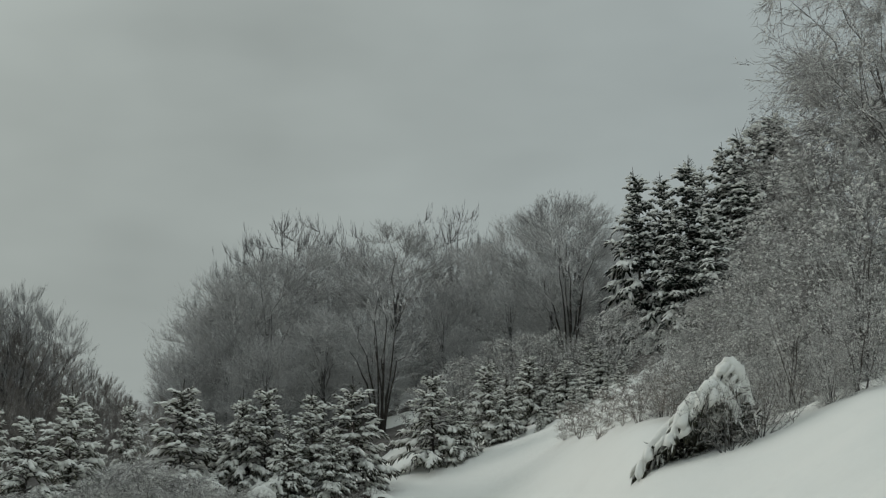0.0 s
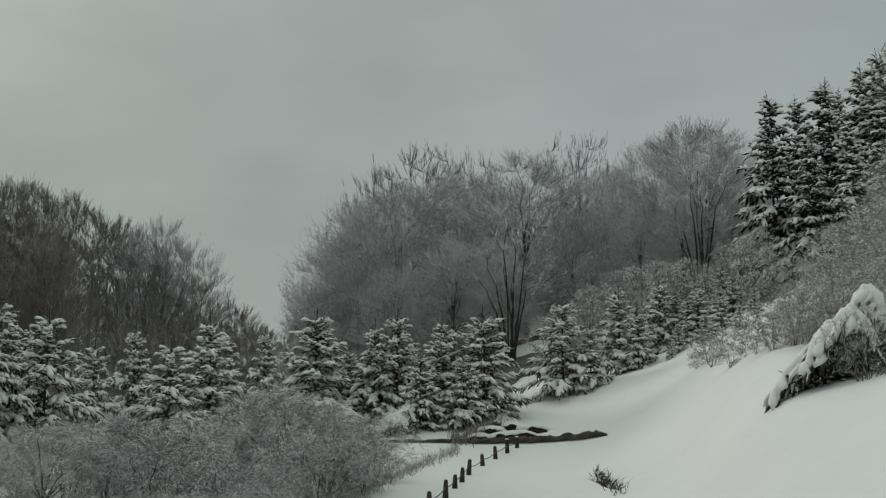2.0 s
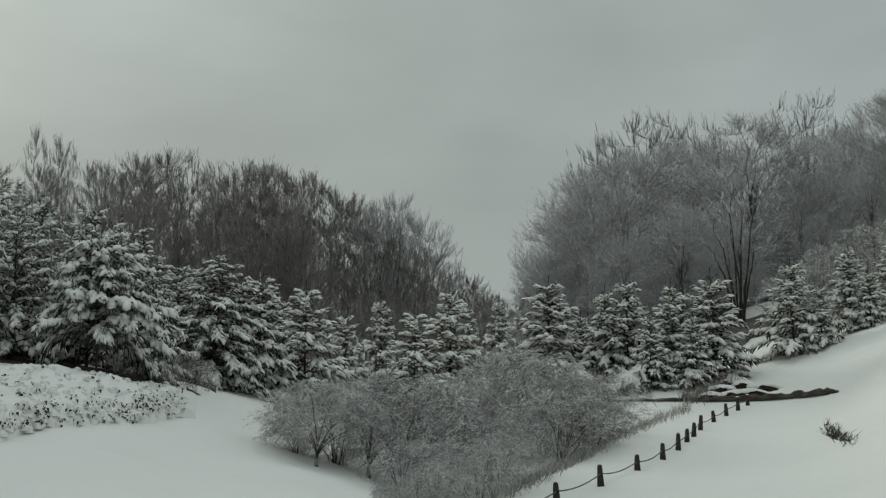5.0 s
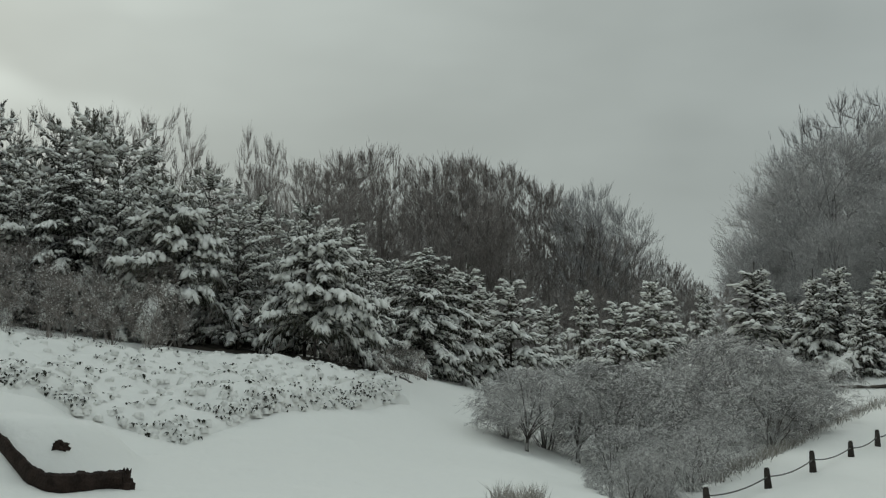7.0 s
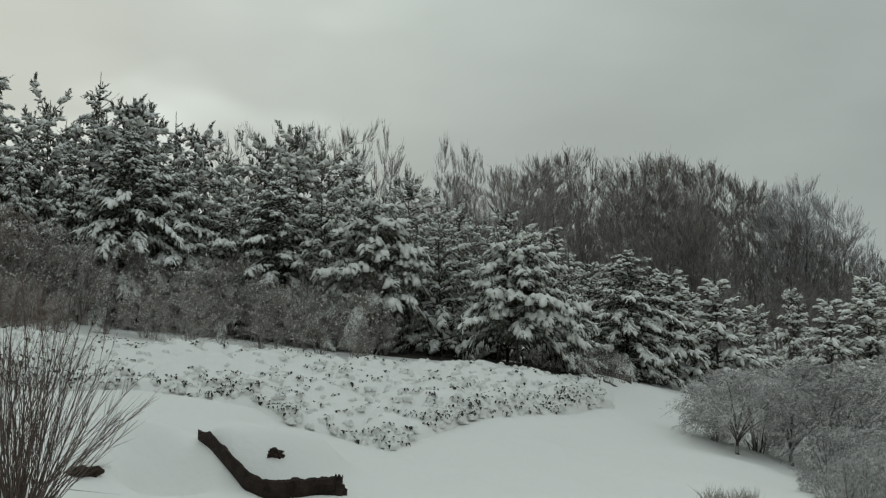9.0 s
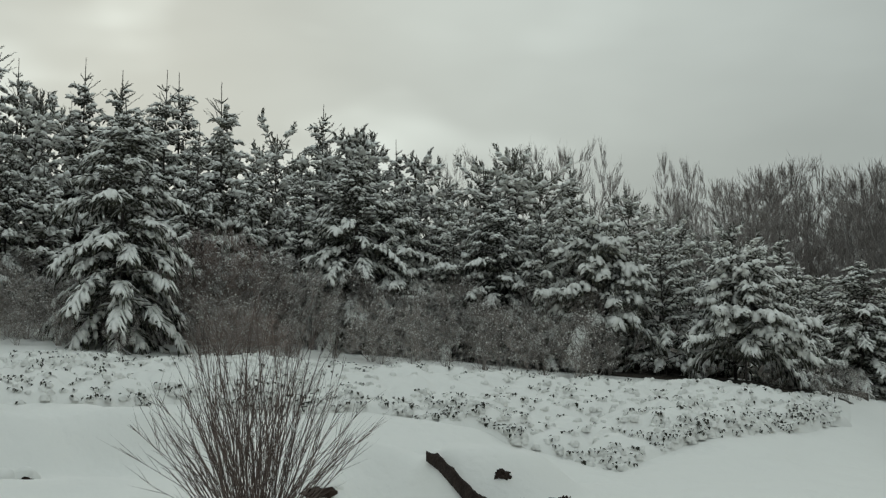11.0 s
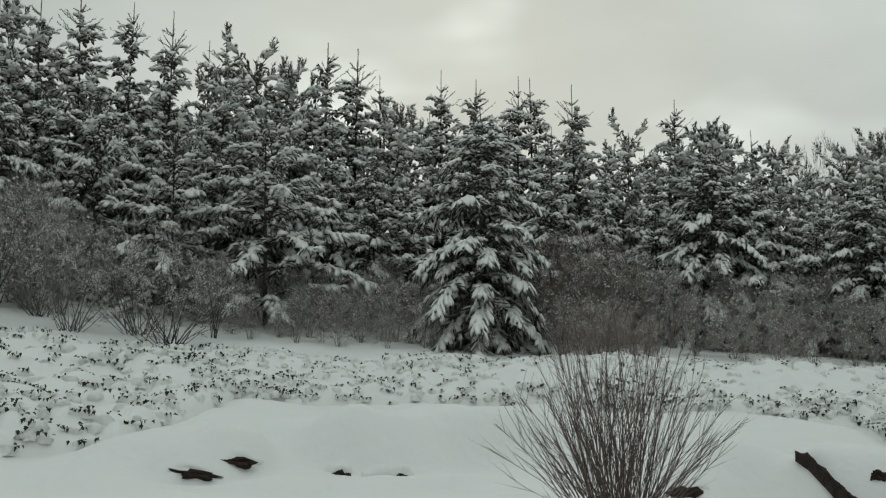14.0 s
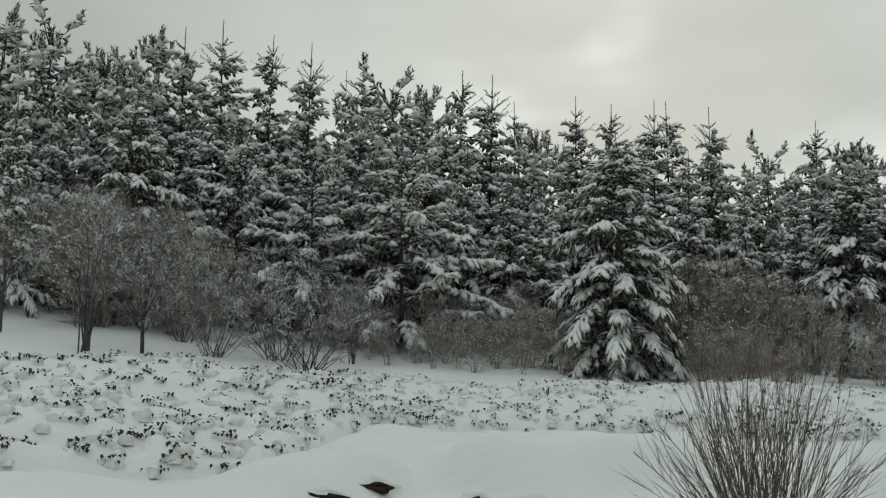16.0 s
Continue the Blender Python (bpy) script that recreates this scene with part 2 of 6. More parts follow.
profile(78, (8, 1.04), (13, 1.40), (16, 1.96), (19.5, 2.79), (23, 3.98), (30, 5.92), (40, 8.65), (60, 12.18), (120, 18.46))
profile(71, (8, 1.04), (13, 1.42), (16, 1.99), (19.5, 2.66), (23.5, 3.82), (30, 5.55), (40, 7.94), (60, 11.64), (120, 18.46))
profile(60, (8, 0.97), (13, 1.37), (16, 1.94), (19.5, 2.66), (23.5, 3.78), (28, 4.94), (36, 6.85), (60, 11.10), (120, 18.46))
profile(52, (8, 0.90), (13, 1.33), (16, 1.82), (19.5, 2.55), (23.5, 3.57), (28, 4.64), (36, 6.53), (60, 11.10), (120, 18.46))
profile(31, (8, 0.76), (13, 1.03), (19, 1.87), (25, 3.17), (30, 3.80), (40, 5.24), (60, 8.22), (120, 15.27))
profile(26.5, (8, 0.62), (14, 0.99), (20, 1.60), (24, 2.40), (28, 3.21), (34, 3.74), (45, 5.14), (70, 7.72), (120, 14.21))
profile(21, (8, 0.48), (14, 0.87), (18, 1.16), (23, 1.64), (30, 2.54), (40, 3.56), (60, 5.27), (120, 12.10))
profile(-4, (8, 0.62), (14, 0.74), (20, 1.39), (26, 2.28), (32, 3.28), (40, 4.82), (46, 6.35), (52, 7.34), (60, 9.18), (75, 13.08), (110, 17.06))
profile(-6.9, (10.05, 1.16), (16.05, 1.76), (22.05, 3.29), (26.05, 4.18), (32.05, 5.15), (42.05, 6.63), (62.05, 11.29), (82.05, 15.39), (122.05, 21.01))
profile(-12, (10.05, 1.44), (16.05, 2.54), (20.05, 3.54), (24.05, 4.20), (32.05, 5.37), (42.05, 7.48), (62.05, 12.58), (82.05, 17.55), (122.05, 23.16))
profile(-15.6, (10.05, 1.58), (15.05, 2.82), (19.05, 3.91), (22.05, 4.46), (32.05, 6.11), (62.05, 13.66), (82.05, 19.00), (122.05, 25.33))
profile(-36, (10.05, 1.72), (22.05, 5.17), (62.05, 15.85), (122.05, 25.33))
profile(110, (8, 0.90), (20, 2.65), (60, 10.03), (120, 18.46))
profile(180, (8, 0.19), (20, 0.03), (60, 0.55), (200, 8.58))
profile(-100, (8, 0.76), (20, 2.65), (60, 10.03), (120, 16.33))
R_STEPS = np.concatenate([np.linspace(0, 62, 249), np.geomspace(62.8, 3000, 70)])
A_STEPS = np.arange(-180, 180.01, 0.5)


def smooth(a, n, axis):
    k = np.exp(-0.5 * (np.arange(-2 * n, 2 * n + 1) / n) ** 2)
    k /= k.sum()
    pad = [(0, 0), (0, 0)]
    pad[axis] = (2 * n, 2 * n)
    return np.apply_along_axis(lambda v: np.convolve(v, k, "valid"), axis, np.pad(a, pad, mode="wrap" if axis == 0 else "edge"))


def terrain_table():
    far = ((400, 13.0), (3000, 20.0))
    prof = sorted(PROFILES)
    lines = np.array([np.interp(R_STEPS, *zip((0, 0.0), *s, *far)) for _, s in prof])
    az = np.array([a for a, _ in prof], float)
    az = np.concatenate([az - 360, az, az + 360])
    lines = np.vstack([lines, lines, lines])
    table = np.array([[0.0]])
    table = np.empty((len(A_STEPS), len(R_STEPS)))
    for j in range(len(R_STEPS)):
        table[:, j] = np.interp(A_STEPS, az, lines[:, j])
    return smooth(smooth(table, 2, 0), 4, 1)


TABLE = terrain_table()


def ground(az, r):
    """Height of the bare ground at a bearing and distance."""
    a = ((az + 180) % 360) * 2
    i = min(int(a), len(A_STEPS) - 2)
    j = int(np.clip(np.searchsorted(R_STEPS, r) - 1, 0, len(R_STEPS) - 2))
    u, v = a - i, (r - R_STEPS[j]) / (R_STEPS[j + 1] - R_STEPS[j])
    t = TABLE
    z = (t[i, j] * (1 - u) + t[i + 1, j] * u) * (1 - v) + (t[i, j + 1] * (1 - u) + t[i + 1, j + 1] * u) * v
    x, y = -math.sin(radians(az)) * r, math.cos(radians(az)) * r
    return float(z) + drift(x, y, r)


MOUNDS = []


def mound(az, r, wide, deep, high, flat=1):
    p = bearing(az) * r
    MOUNDS.append((p.x, p.y, radians(az), wide, deep, high * (1.5 if az > 55 else 1.15), flat))


mound(41.3, 15.45, 0.85, 0.75, 0.5, 2)
mound(45.9, 14.7, 0.45, 0.6, -0.25, 2)
mound(41.3, 16.7, 1.1, 0.35, -0.22, 2)
mound(64.0, 15.6, 1.6, 0.5, 0.06)
mound(70.0, 14.8, 1.2, 0.5, 0.14)
mound(79.0, 12.6, 2.0, 0.8, 0.06)
mound(58.0, 15.2, 1.5, 0.35, 0.18)
mound(74.0, 13.6, 1.6, 0.4, 0.06)
mound(55.0, 16.8, 2.0, 0.4, 0.12)
mound(46.5, 15.5, 1.0, 0.4, 0.16)
mound(84.5, 14.6, 1.5, 0.4, 0.12)
mound(67.0, 17.0, 2.2, 0.5, 0.07)
mound(49.0, 14.4, 0.6, 0.35, 0.12)
mound(70.2, 14.35, 0.5, 0.32, 0.2, 2)
mound(68.5, 14.75, 0.45, 0.32, 0.18, 2)
mound(64.0, 15.0, 0.4, 0.3, 0.14, 2)
mound(61.8, 14.85, 0.6, 0.3, 0.16, 2)
mound(49.2, 14.6, 0.45, 0.3, 0.2, 2)
mound(63.2, 15.3, 1.0, 0.4, 0.17, 2)
mound(67.2, 15.9, 1.3, 0.45, 0.17, 2)
mound(60.3, 15.9, 0.8, 0.4, 0.28, 2)
mound(56.5, 15.4, 0.9, 0.4, 0.26, 2)
mound(72.0, 15.1, 0.8, 0.4, 0.1, 2)
mound(46.8, 15.9, 0.7, 0.4, 0.26, 2)
mound(66.0, 13.4, 1.2, 0.5, 0.05)
mound(59.5, 13.6, 0.9, 0.5, 0.05)
mound(71.0, 15.6, 0.8, 0.4, 0.12)


def drift(x, y, r):
    """Wind-laid unevenness of the snow, and the buried humps."""
    fade = min(1.0, r / 8.0) * (1.0 if r < 60 else 60 / r)
    near = max(0.0, min(1.0, (24 - r) / 6)) * max(0.0, min(1.0, (r - 9) / 3))
    z = 0.13 * fade * noise.noise((x * 0.16, y * 0.16, 3.0)) + (0.06 + 0.1 * near) * fade * noise.noise((x * 0.5, y * 0.5, 9.0)) + (0.02 + 0.07 * near) * fade * noise.noise((x * 1.15, y * 1.15, 4.0)) + 0.028 * near * noise.noise((x * 2.6, y * 2.6, 7.0))
    for mx_, my_, a, wide, deep, high, flat in MOUNDS:
        dx, dy = x - mx_, y - my_
        u = dx * math.cos(a) + dy * math.sin(a)
        v = -dx * math.sin(a) + dy * math.cos(a)
        e = (u / wide) ** 2 + (v / deep) ** 2
        if e < 6:
            z += high * math.exp(-e ** flat)
    return z


def spot(az, r, up=0.0):
    p = bearing(az) * r
    return Vector((p.x, p.y, ground(az, r) + up))


def polar(p):
    return math.degrees(math.atan2(-p[0], p[1])), math.hypot(p[0], p[1])


def mesh(name, verts, faces, material, smooth_shade=False):
    me = bpy.data.meshes.new(name)
    me.from_pydata([tuple(v) for v in verts] if not isinstance(verts, np.ndarray) else verts.tolist(), [],
                   faces.tolist() if isinstance(faces, np.ndarray) else faces)
    me.materials.append(material)
    if smooth_shade:
        me.polygons.foreach_set("use_smooth", np.ones(len(me.polygons), bool))
    me.update()
    return me


def part(name, me, parent, label=""):
    ob = new(name, me)
    ob.parent = parent
    return tagged(ob, label) if label else ob


class Soup:
    """Collects vertices and faces of one mesh."""

    def __init__(self):
        self.v, self.f, self.n = [], [], 0

    def add(self, v, f):
        v, f = np.asarray(v, float), np.asarray(f, int)
        self.v.append(v)
        self.f += (f + self.n).tolist()
        self.n += len(v)

    def mesh(self, name, material, smooth_shade=False):
        return mesh(name, np.vstack(self.v), self.f, material, smooth_shade)


def build_ground():
    az = np.concatenate([np.arange(-180, -32, 4.0), np.arange(-32, 100, 0.5), np.arange(100, 180, 4.0)])
    rs = np.concatenate([np.linspace(1.0, 8, 12), np.linspace(8.25, 12, 15), np.linspace(12.13, 19, 54), np.linspace(19.25, 32, 52), np.linspace(32.6, 62, 50), np.geomspace(64, 3000, 60)])
    v = [(0, 0, ground(0, 0.0))]
    for r in rs:
        for a in az:
            p = bearing(a) * r
            v.append((p.x, p.y, ground(a, r)))
    n = len(az)
    f = [(0, 1 + (i + 1) % n, 1 + i) for i in range(n)]
    for j in range(len(rs) - 1):
        b = 1 + j * n
        f += [(b + i, b + (i + 1) % n, b + n + (i + 1) % n, b + n + i) for i in range(n)]
    # counter-clockwise seen from above
    ob = new("ground", mesh("ground", v, [tuple(reversed(q)) for q in f], M_SNOW, True))
    return tagged(ob, "snow-covered sloping meadow with soft wind-laid drifts", "snow", kind="structure")


ground_ob = build_ground()


# ------------------------------------------------------------ plant builders
def unit(a):
    return a / np.maximum(np.linalg.norm(a, axis=-1, keepdims=True), 1e-9)


def tube(soup, pts, radii, sides):
    """A tapered tube along pts, closed at its tip."""
    pts = np.asarray(pts, float)
    d = unit(np.gradient(pts, axis=0))
    ref = np.array([0.31, 0.22, 0.92]) if abs(d[0][2]) < 0.8 else np.array([1.0, 0.1, 0.0])
    u = unit(np.cross(d, ref))
    w = np.cross(d, u)
    a = np.arange(sides) * 2 * np.pi / sides
    ring = pts[:, None] + np.asarray(radii)[:, None, None] * (np.cos(a)[None, :, None] * u[:, None] + np.sin(a)[None, :, None] * w[:, None])
    v = ring.reshape(-1, 3)
    f = []
    for i in range(len(pts) - 1):
        for s in range(sides):
            t = (s + 1) % sides
            f.append((i * sides + s, i * sides + t, (i + 1) * sides + t, (i + 1) * sides + s))
    soup.v.append(v)
    soup.f += [tuple(x + soup.n for x in q) for q in f]
    soup.n += len(v)


def spikes(soup, base, tip, width):
    """Fine twigs: slim three-sided points from base to tip, all in one go."""
    base, tip = np.asarray(base), np.asarray(tip)
    d = unit(tip - base)
    u = unit(np.cross(d, np.array([0.3, 0.2, 0.93])))
    w = np.cross(d, u)
    n = len(base)
    wd = np.broadcast_to(np.asarray(width, float), (n,))[:, None]
    c, s = -0.5, 0.866
    v = np.stack([base + u * wd, base + (c * u + s * w) * wd, base + (c * u - s * w) * wd, tip], 1).reshape(-1, 3)
    i = np.arange(n)[:, None] * 4
    f = np.concatenate([i + [0, 1, 3], i + [1, 2, 3], i + [2, 0, 3]], 1).reshape(-1, 3)
    soup.add(v, f)


def blades(soup, base, tip, width, rng):
    """The finest twigs, one slim sliver each."""
    base, tip = np.asarray(base), np.asarray(tip)
    n = len(base)
    w = unit(np.cross(tip - base, rng.normal(0, 1, (n, 3)))) * width
    soup.add(np.stack([base - w, base + w, tip], 1).reshape(-1, 3), np.arange(n * 3).reshape(-1, 3))


def clots(soup, at, size, rng):
    """Small clots of snow caught on twigs: squashed eight-sided lumps."""
    n = len(at)
    d = np.array([(1, 0, 0), (0, 1, 0), (-1, 0, 0), (0, -1, 0), (0, 0, 0.9), (0, 0, -0.5)], float)
    v = at[:, None] + d[None] * (size * rng.uniform(0.5, 1.3, (n, 1, 3)))
    i = np.arange(n)[:, None] * 6
    f = [i + t for t in ([0, 1, 4], [1, 2, 4], [2, 3, 4], [3, 0, 4], [1, 0, 5], [2, 1, 5], [3, 2, 5], [0, 3, 5])]
    soup.add(v.reshape(-1, 3), np.concatenate(f, 1).reshape(-1, 3))


def lumps(soup, at, way, size, rng):
    """Rounded pads of snow, longer along the bough."""
    n = len(at)
    way = unit(way)
    side = unit(np.cross(way, np.array([0.02, 0.05, 1.0])))
    z = np.array([0, 0, 1.0])
    v = []
    for t in range(6):
        a = t * math.pi / 3
        wob = rng.uniform(0.7, 1.3, (n, 1))
        v.append(at + (way * math.cos(a) * 1.5 + side * math.sin(a)) * size * 0.85 * wob + z * size * rng.normal(-0.05, 0.12, (n, 1)))
    v += [at + z * size * 0.5, at - z * size * 0.3]
    i = np.arange(n)[:, None] * 8
    f = []
    for t in range(6):
        u = (t + 1) % 6
        f += [i + [t, u, 6], i + [u, t, 7]]
    soup.add(np.stack(v, 1).reshape(-1, 3), np.concatenate(f, 1).reshape(-1, 3))


def puffs_of_snow(soup, at, size, rng):
    """Rounded heads of snow standing on the shoots."""
    n = len(at)
    v = []
    for up, wide in ((-0.45, 0.95), (0.05, 1.0), (0.55, 0.72)):
        for t in range(6):
            a = t * math.pi / 3 + up
            v.append(at + np.array([math.cos(a), math.sin(a), 0]) * size * wide * rng.uniform(0.75, 1.25, (n, 1)) + np.array([0, 0, up]) * size)
    v.append(at + np.array([0, 0, 0.85]) * size)
    f = []
    for t in range(6):
        u = (t + 1) % 6
        for b in (0, 6):
            f += [(b + t, b + u, b + 6 + u), (b + t, b + 6 + u, b + 6 + t)]
        f.append((12 + t, 12 + u, 18))
    i = np.arange(n)[:, None] * 19
    soup.add(np.stack(v, 1).reshape(-1, 3), np.concatenate([i + t for t in f], 1).reshape(-1, 3))


def thing(name, label, category, group=""):
    return tagged(new(name), label, category, group)


def fronds(leaf, snow, rows, rng, keep=0.45):
    """Needle-clad shoots (start, way, length, radius, droop, load, rings), each with its roll of snow on top."""
    a = np.array(rows, float)
    z = np.array([0, 0, 1.0])

    def arcs(soup, s, w, length, rad, drop, low, rings, under):
        n = len(s)
        side = unit(np.cross(w, z) + rng.normal(0, 0.05, (n, 3)))
        over = np.cross(side, w)
        v = [s]
        for q, g in (((0.35, 1.0), (0.75, 0.9)) if rings == 2 else ((0.55, 1.0),)):
            c = s + w * length * q - z * drop * length * q * q
            r = rad * g * rng.uniform(0.75, 1.25, (n, 1))
            v += [c + side * r - over * r * low, c + over * r, c - side * r - over * r * low]
        v.append(s + w * length - z * drop * length)
        if rings == 2:
            f = [[0, 2, 1], [0, 3, 2], [1, 2, 5], [1, 5, 4], [2, 3, 6], [2, 6, 5], [7, 4, 5], [7, 5, 6]] + ([[0, 1, 3], [3, 1, 4], [3, 4, 6], [7, 6, 4]] if under else [])
        else:
            f = [[0, 2, 1], [0, 3, 2], [4, 1, 2], [4, 2, 3]] + ([[0, 1, 3], [4, 3, 1]] if under else [])
        i = np.arange(n)[:, None] * len(v)
        soup.add(np.stack(v, 1).reshape(-1, 3), np.concatenate([i + t for t in f], 1).reshape(-1, 3))

    for rings in (1, 2):
        m = a[a[:, 10] == rings]
        if not len(m):
            continue
        st, wy, ln, rd, dr, ld = m[:, 0:3], unit(m[:, 3:6]), m[:, 6:7], m[:, 7:8], m[:, 8:9], m[:, 9]
        arcs(leaf, st, wy, ln, rd, dr, 0.6, rings, True)
        k = (rng.random(len(m)) < np.clip(ld * 1.4, 0, 0.97)) & (ld > 0.02)
        n = int(k.sum())
        size = rd[k] * (0.78 + 0.55 * ld[k][:, None]) * rng.uniform(0.8, 1.3, (n, 1))
        out = unit(st[k] * np.array([1, 1, 0]) + 1e-6)
        arcs(snow, st[k] + wy[k] * ln[k] * 0.1 + (z + out * 0.9) * rd[k] * keep, wy[k], ln[k] * rng.uniform(0.6, 0.92, (n, 1)), size, dr[k], 0.25, rings, False)


def mantles(soup, rows, rng):
    """Thick drooping tongues of snow on the boughs: (start, way, length, half width, droop), rounded on top, ragged at the sides."""
    a = np.array(rows, float)
    n = len(a)
    st, wy, ln, hw, dr = a[:, 0:3], unit(a[:, 3:6]), a[:, 6:7], a[:, 7:8], a[:, 8:9]
    z = np.array([0, 0, 1.0])
    side = unit(np.cross(wy, z) + 1e-6)
    ring = ((-1.0, -0.35), (-0.6, 0.38), (0.1, 0.62), (0.65, 0.36), (1.0, -0.35), (0.0, -0.2))
    v = [st]
    for q, g in ((0.28, 0.9), (0.75, 1.0)):
        c = st + wy * ln * q - z * dr * ln * q * q + side * hw * rng.normal(0, 0.18, (n, 1))
        for x, y in ring:
            r = hw * g * rng.uniform(0.72, 1.32, (n, 1))
            v.append(c + side * x * r + z * y * r * 1.25)
    v.append(st + wy * ln - z * dr * ln * 1.05)
    f = []
    for k in range(6):
        m = (k + 1) % 6
        f += [(0, 1 + m, 1 + k), (13, 7 + k, 7 + m), (1 + k, 1 + m, 7 + m), (1 + k, 7 + m, 7 + k)]
    i = np.arange(n)[:, None] * 14
    soup.add(np.stack(v, 1).reshape(-1, 3), np.concatenate([i + t for t in f], 1).reshape(-1, 3))


def conifer(name, label, seed, high, wide, category="tree", group="", whorl=0.5, arms=6, rise=(0.15, 1.0), sag=(0.75, 0.1), load=0.8, leader=0.6,
            shoot=0.27, fat=0.036, bare=0.06, needles=None, blunt=0.8, uneven=0.2, candles=False, step=0.16, inner=5, edge=0.55, pad=0.061, tongue=0.3, curl=0.0, skirt=1.0):
    """A young conifer: trunk, whorls of drooping boughs with dark needle shoots, thick tongues of snow lying on them, a thin leader on top."""
    rng = np.random.default_rng(seed)
    wood, leaf, snow = Soup(), Soup(), Soup()
    sway = rng.normal(0, 0.012, 2)
    zs = np.linspace(-0.35, high, 9)
    axis = np.stack([sway[0] * zs * np.sin(zs), sway[1] * zs, zs], 1)
    tube(wood, axis, np.linspace(0.012 * high ** 0.9, 0.008, 9), 6)
    body = high - leader
    z = bare * high
    up = np.array([0, 0, 1.0])
    rows, caps = [], []
    lobes = rng.uniform(1 - uneven, 1 + uneven, 5)
    while z < body:
        q = z / body
        k = max(4, int(round(arms * (1 - 0.3 * q))))
        off = rng.uniform(0, 6.28)
        for b in range(k):
            a = off + (b + rng.uniform(-0.3, 0.3)) * 2 * math.pi / k
            reach = wide * (1 - q) ** blunt * rng.uniform(0.6, 1.12) * lobes[int(a / 6.2832 * 5) % 5] + 0.16
            reach *= skirt + (1 - skirt) * min(1.0, q / 0.4)
            if q < 0.12:
                reach *= 0.85
            up0 = rise[0] + (rise[1] - rise[0]) * q ** 1.3 + rng.normal(0, 0.14)
            bend = (sag[0] + (sag[1] - sag[0]) * q ** 1.2) * rng.uniform(0.65, 1.35)
            heavy = load * min(1.0, rng.uniform(0.4, 1.8))
            ca, sa = math.cos(a), math.sin(a)
            sd = np.array([-sa, ca, 0.0])
            foot = np.array([0.0, 0.0, max(0.1, z + rng.uniform(-0.3, 0.3) * whorl)])
            tilt = rng.normal(0, 0.3)

            def along(t):
                return foot + np.array([ca * reach * t, sa * reach * t, reach * (up0 * t - bend * t * t + curl * t ** 4)]) + sd * tilt * reach * t * t * 0.5

            pts = np.array([along(t) for t in (0, 0.35, 0.7, 1.0)])
            tube(wood, pts, [0.012 + 0.009 * reach, 0.01 + 0.005 * reach, 0.009, 0.005], 3)
            n = max(3, int(reach / step))
            for i in range(n):
                t = 0.2 + 0.78 * (i + rng.uniform(0.1, 0.8)) / n
                p = along(t)
                fw = unit(along(t + 0.03) - p)
                flap = min(shoot, reach * 0.45) * (0.6 + 0.9 * t - 0.8 * t * t) * 1.35
                hang = (0.4 + 0.65 * t) * (1 - 0.5 * q)
                for sg in (-1, 1):
                    w = fw * rng.uniform(0.5, 0.9) + sg * sd * rng.uniform(0.45, 0.95) + up * (rng.normal(0.0, 0.22) + 0.3 * q)
                    far = flap * rng.uniform(0.75, 1.25)
                    drop = hang * rng.uniform(0.6, 1.4)
                    laden = rng.random() < heavy * (0.6 + 0.55 * t)
                    # needles below, a little longer than the snow on them
                    rows.append((*p, *w, far, fat * (1 - 0.4 * q), drop, 0.0 if laden else 0.45 * heavy, 1))
                    c = p + unit(w) * far * 0.45 - up * drop * far * 0.2
                    rows.append((*c, *(w + sg * sd * rng.uniform(-0.9, 0.6) - up * 0.35), far * rng.uniform(0.5, 0.8), fat * 0.85, drop * 1.3, 0.0, 1))
                    if laden:
                        wide_pad = pad * rng.uniform(0.75, 1.75) * (1 - 0.3 * q)
                        begin = rng.uniform(0.0, 0.35)
                        at = p + unit(w) * far * begin + up * (fat * 0.6 - drop * far * begin * begin)
                        caps.append((*at, *(w - up * drop * begin), far * rng.uniform(0.5, 0.95 - 0.4 * begin), wide_pad, drop))
            # the snow along the bough itself, to its bowed end
            if heavy > 0.3:
                t = rng.uniform(0.5, 0.68)
                while t < 0.98:
                    p, e = along(t), along(min(1.06, t + tongue / reach))
                    caps.append((*(p + up * fat * 0.9), *(e - p), np.linalg.norm(e - p) * 1.15, pad * rng.uniform(0.9, 1.7) * (1 - 0.3 * q), 0.3))
                    t += tongue / reach * rng.uniform(0.55, 0.9)
            tip = along(0.95)
            fw = unit(tip - along(0.85))
            if heavy > 0.25:
                for _ in range(2):
                    caps.append((*(along(0.86) + up * fat), *(fw + sd * rng.normal(0, 0.5) - up * rng.uniform(0.0, 0.4)), tongue * rng.uniform(0.7, 1.1), pad * rng.uniform(0.9, 1.5) * (1 - 0.3 * q), 0.6 * (1 - 0.5 * q)))
            for _ in range(4 if candles else 3):
                w = fw + sd * rng.normal(0, 0.55) + up * rng.normal(0.05, 0.25)
                rows.append((*tip, *w, min(shoot, 0.3 * reach + 0.12) * rng.uniform(0.7, 1.2), fat * (1 - 0.3 * q), edge * (1 - 0.9 * q) * rng.uniform(0.7, 1.5), heavy * 0.6, 1))
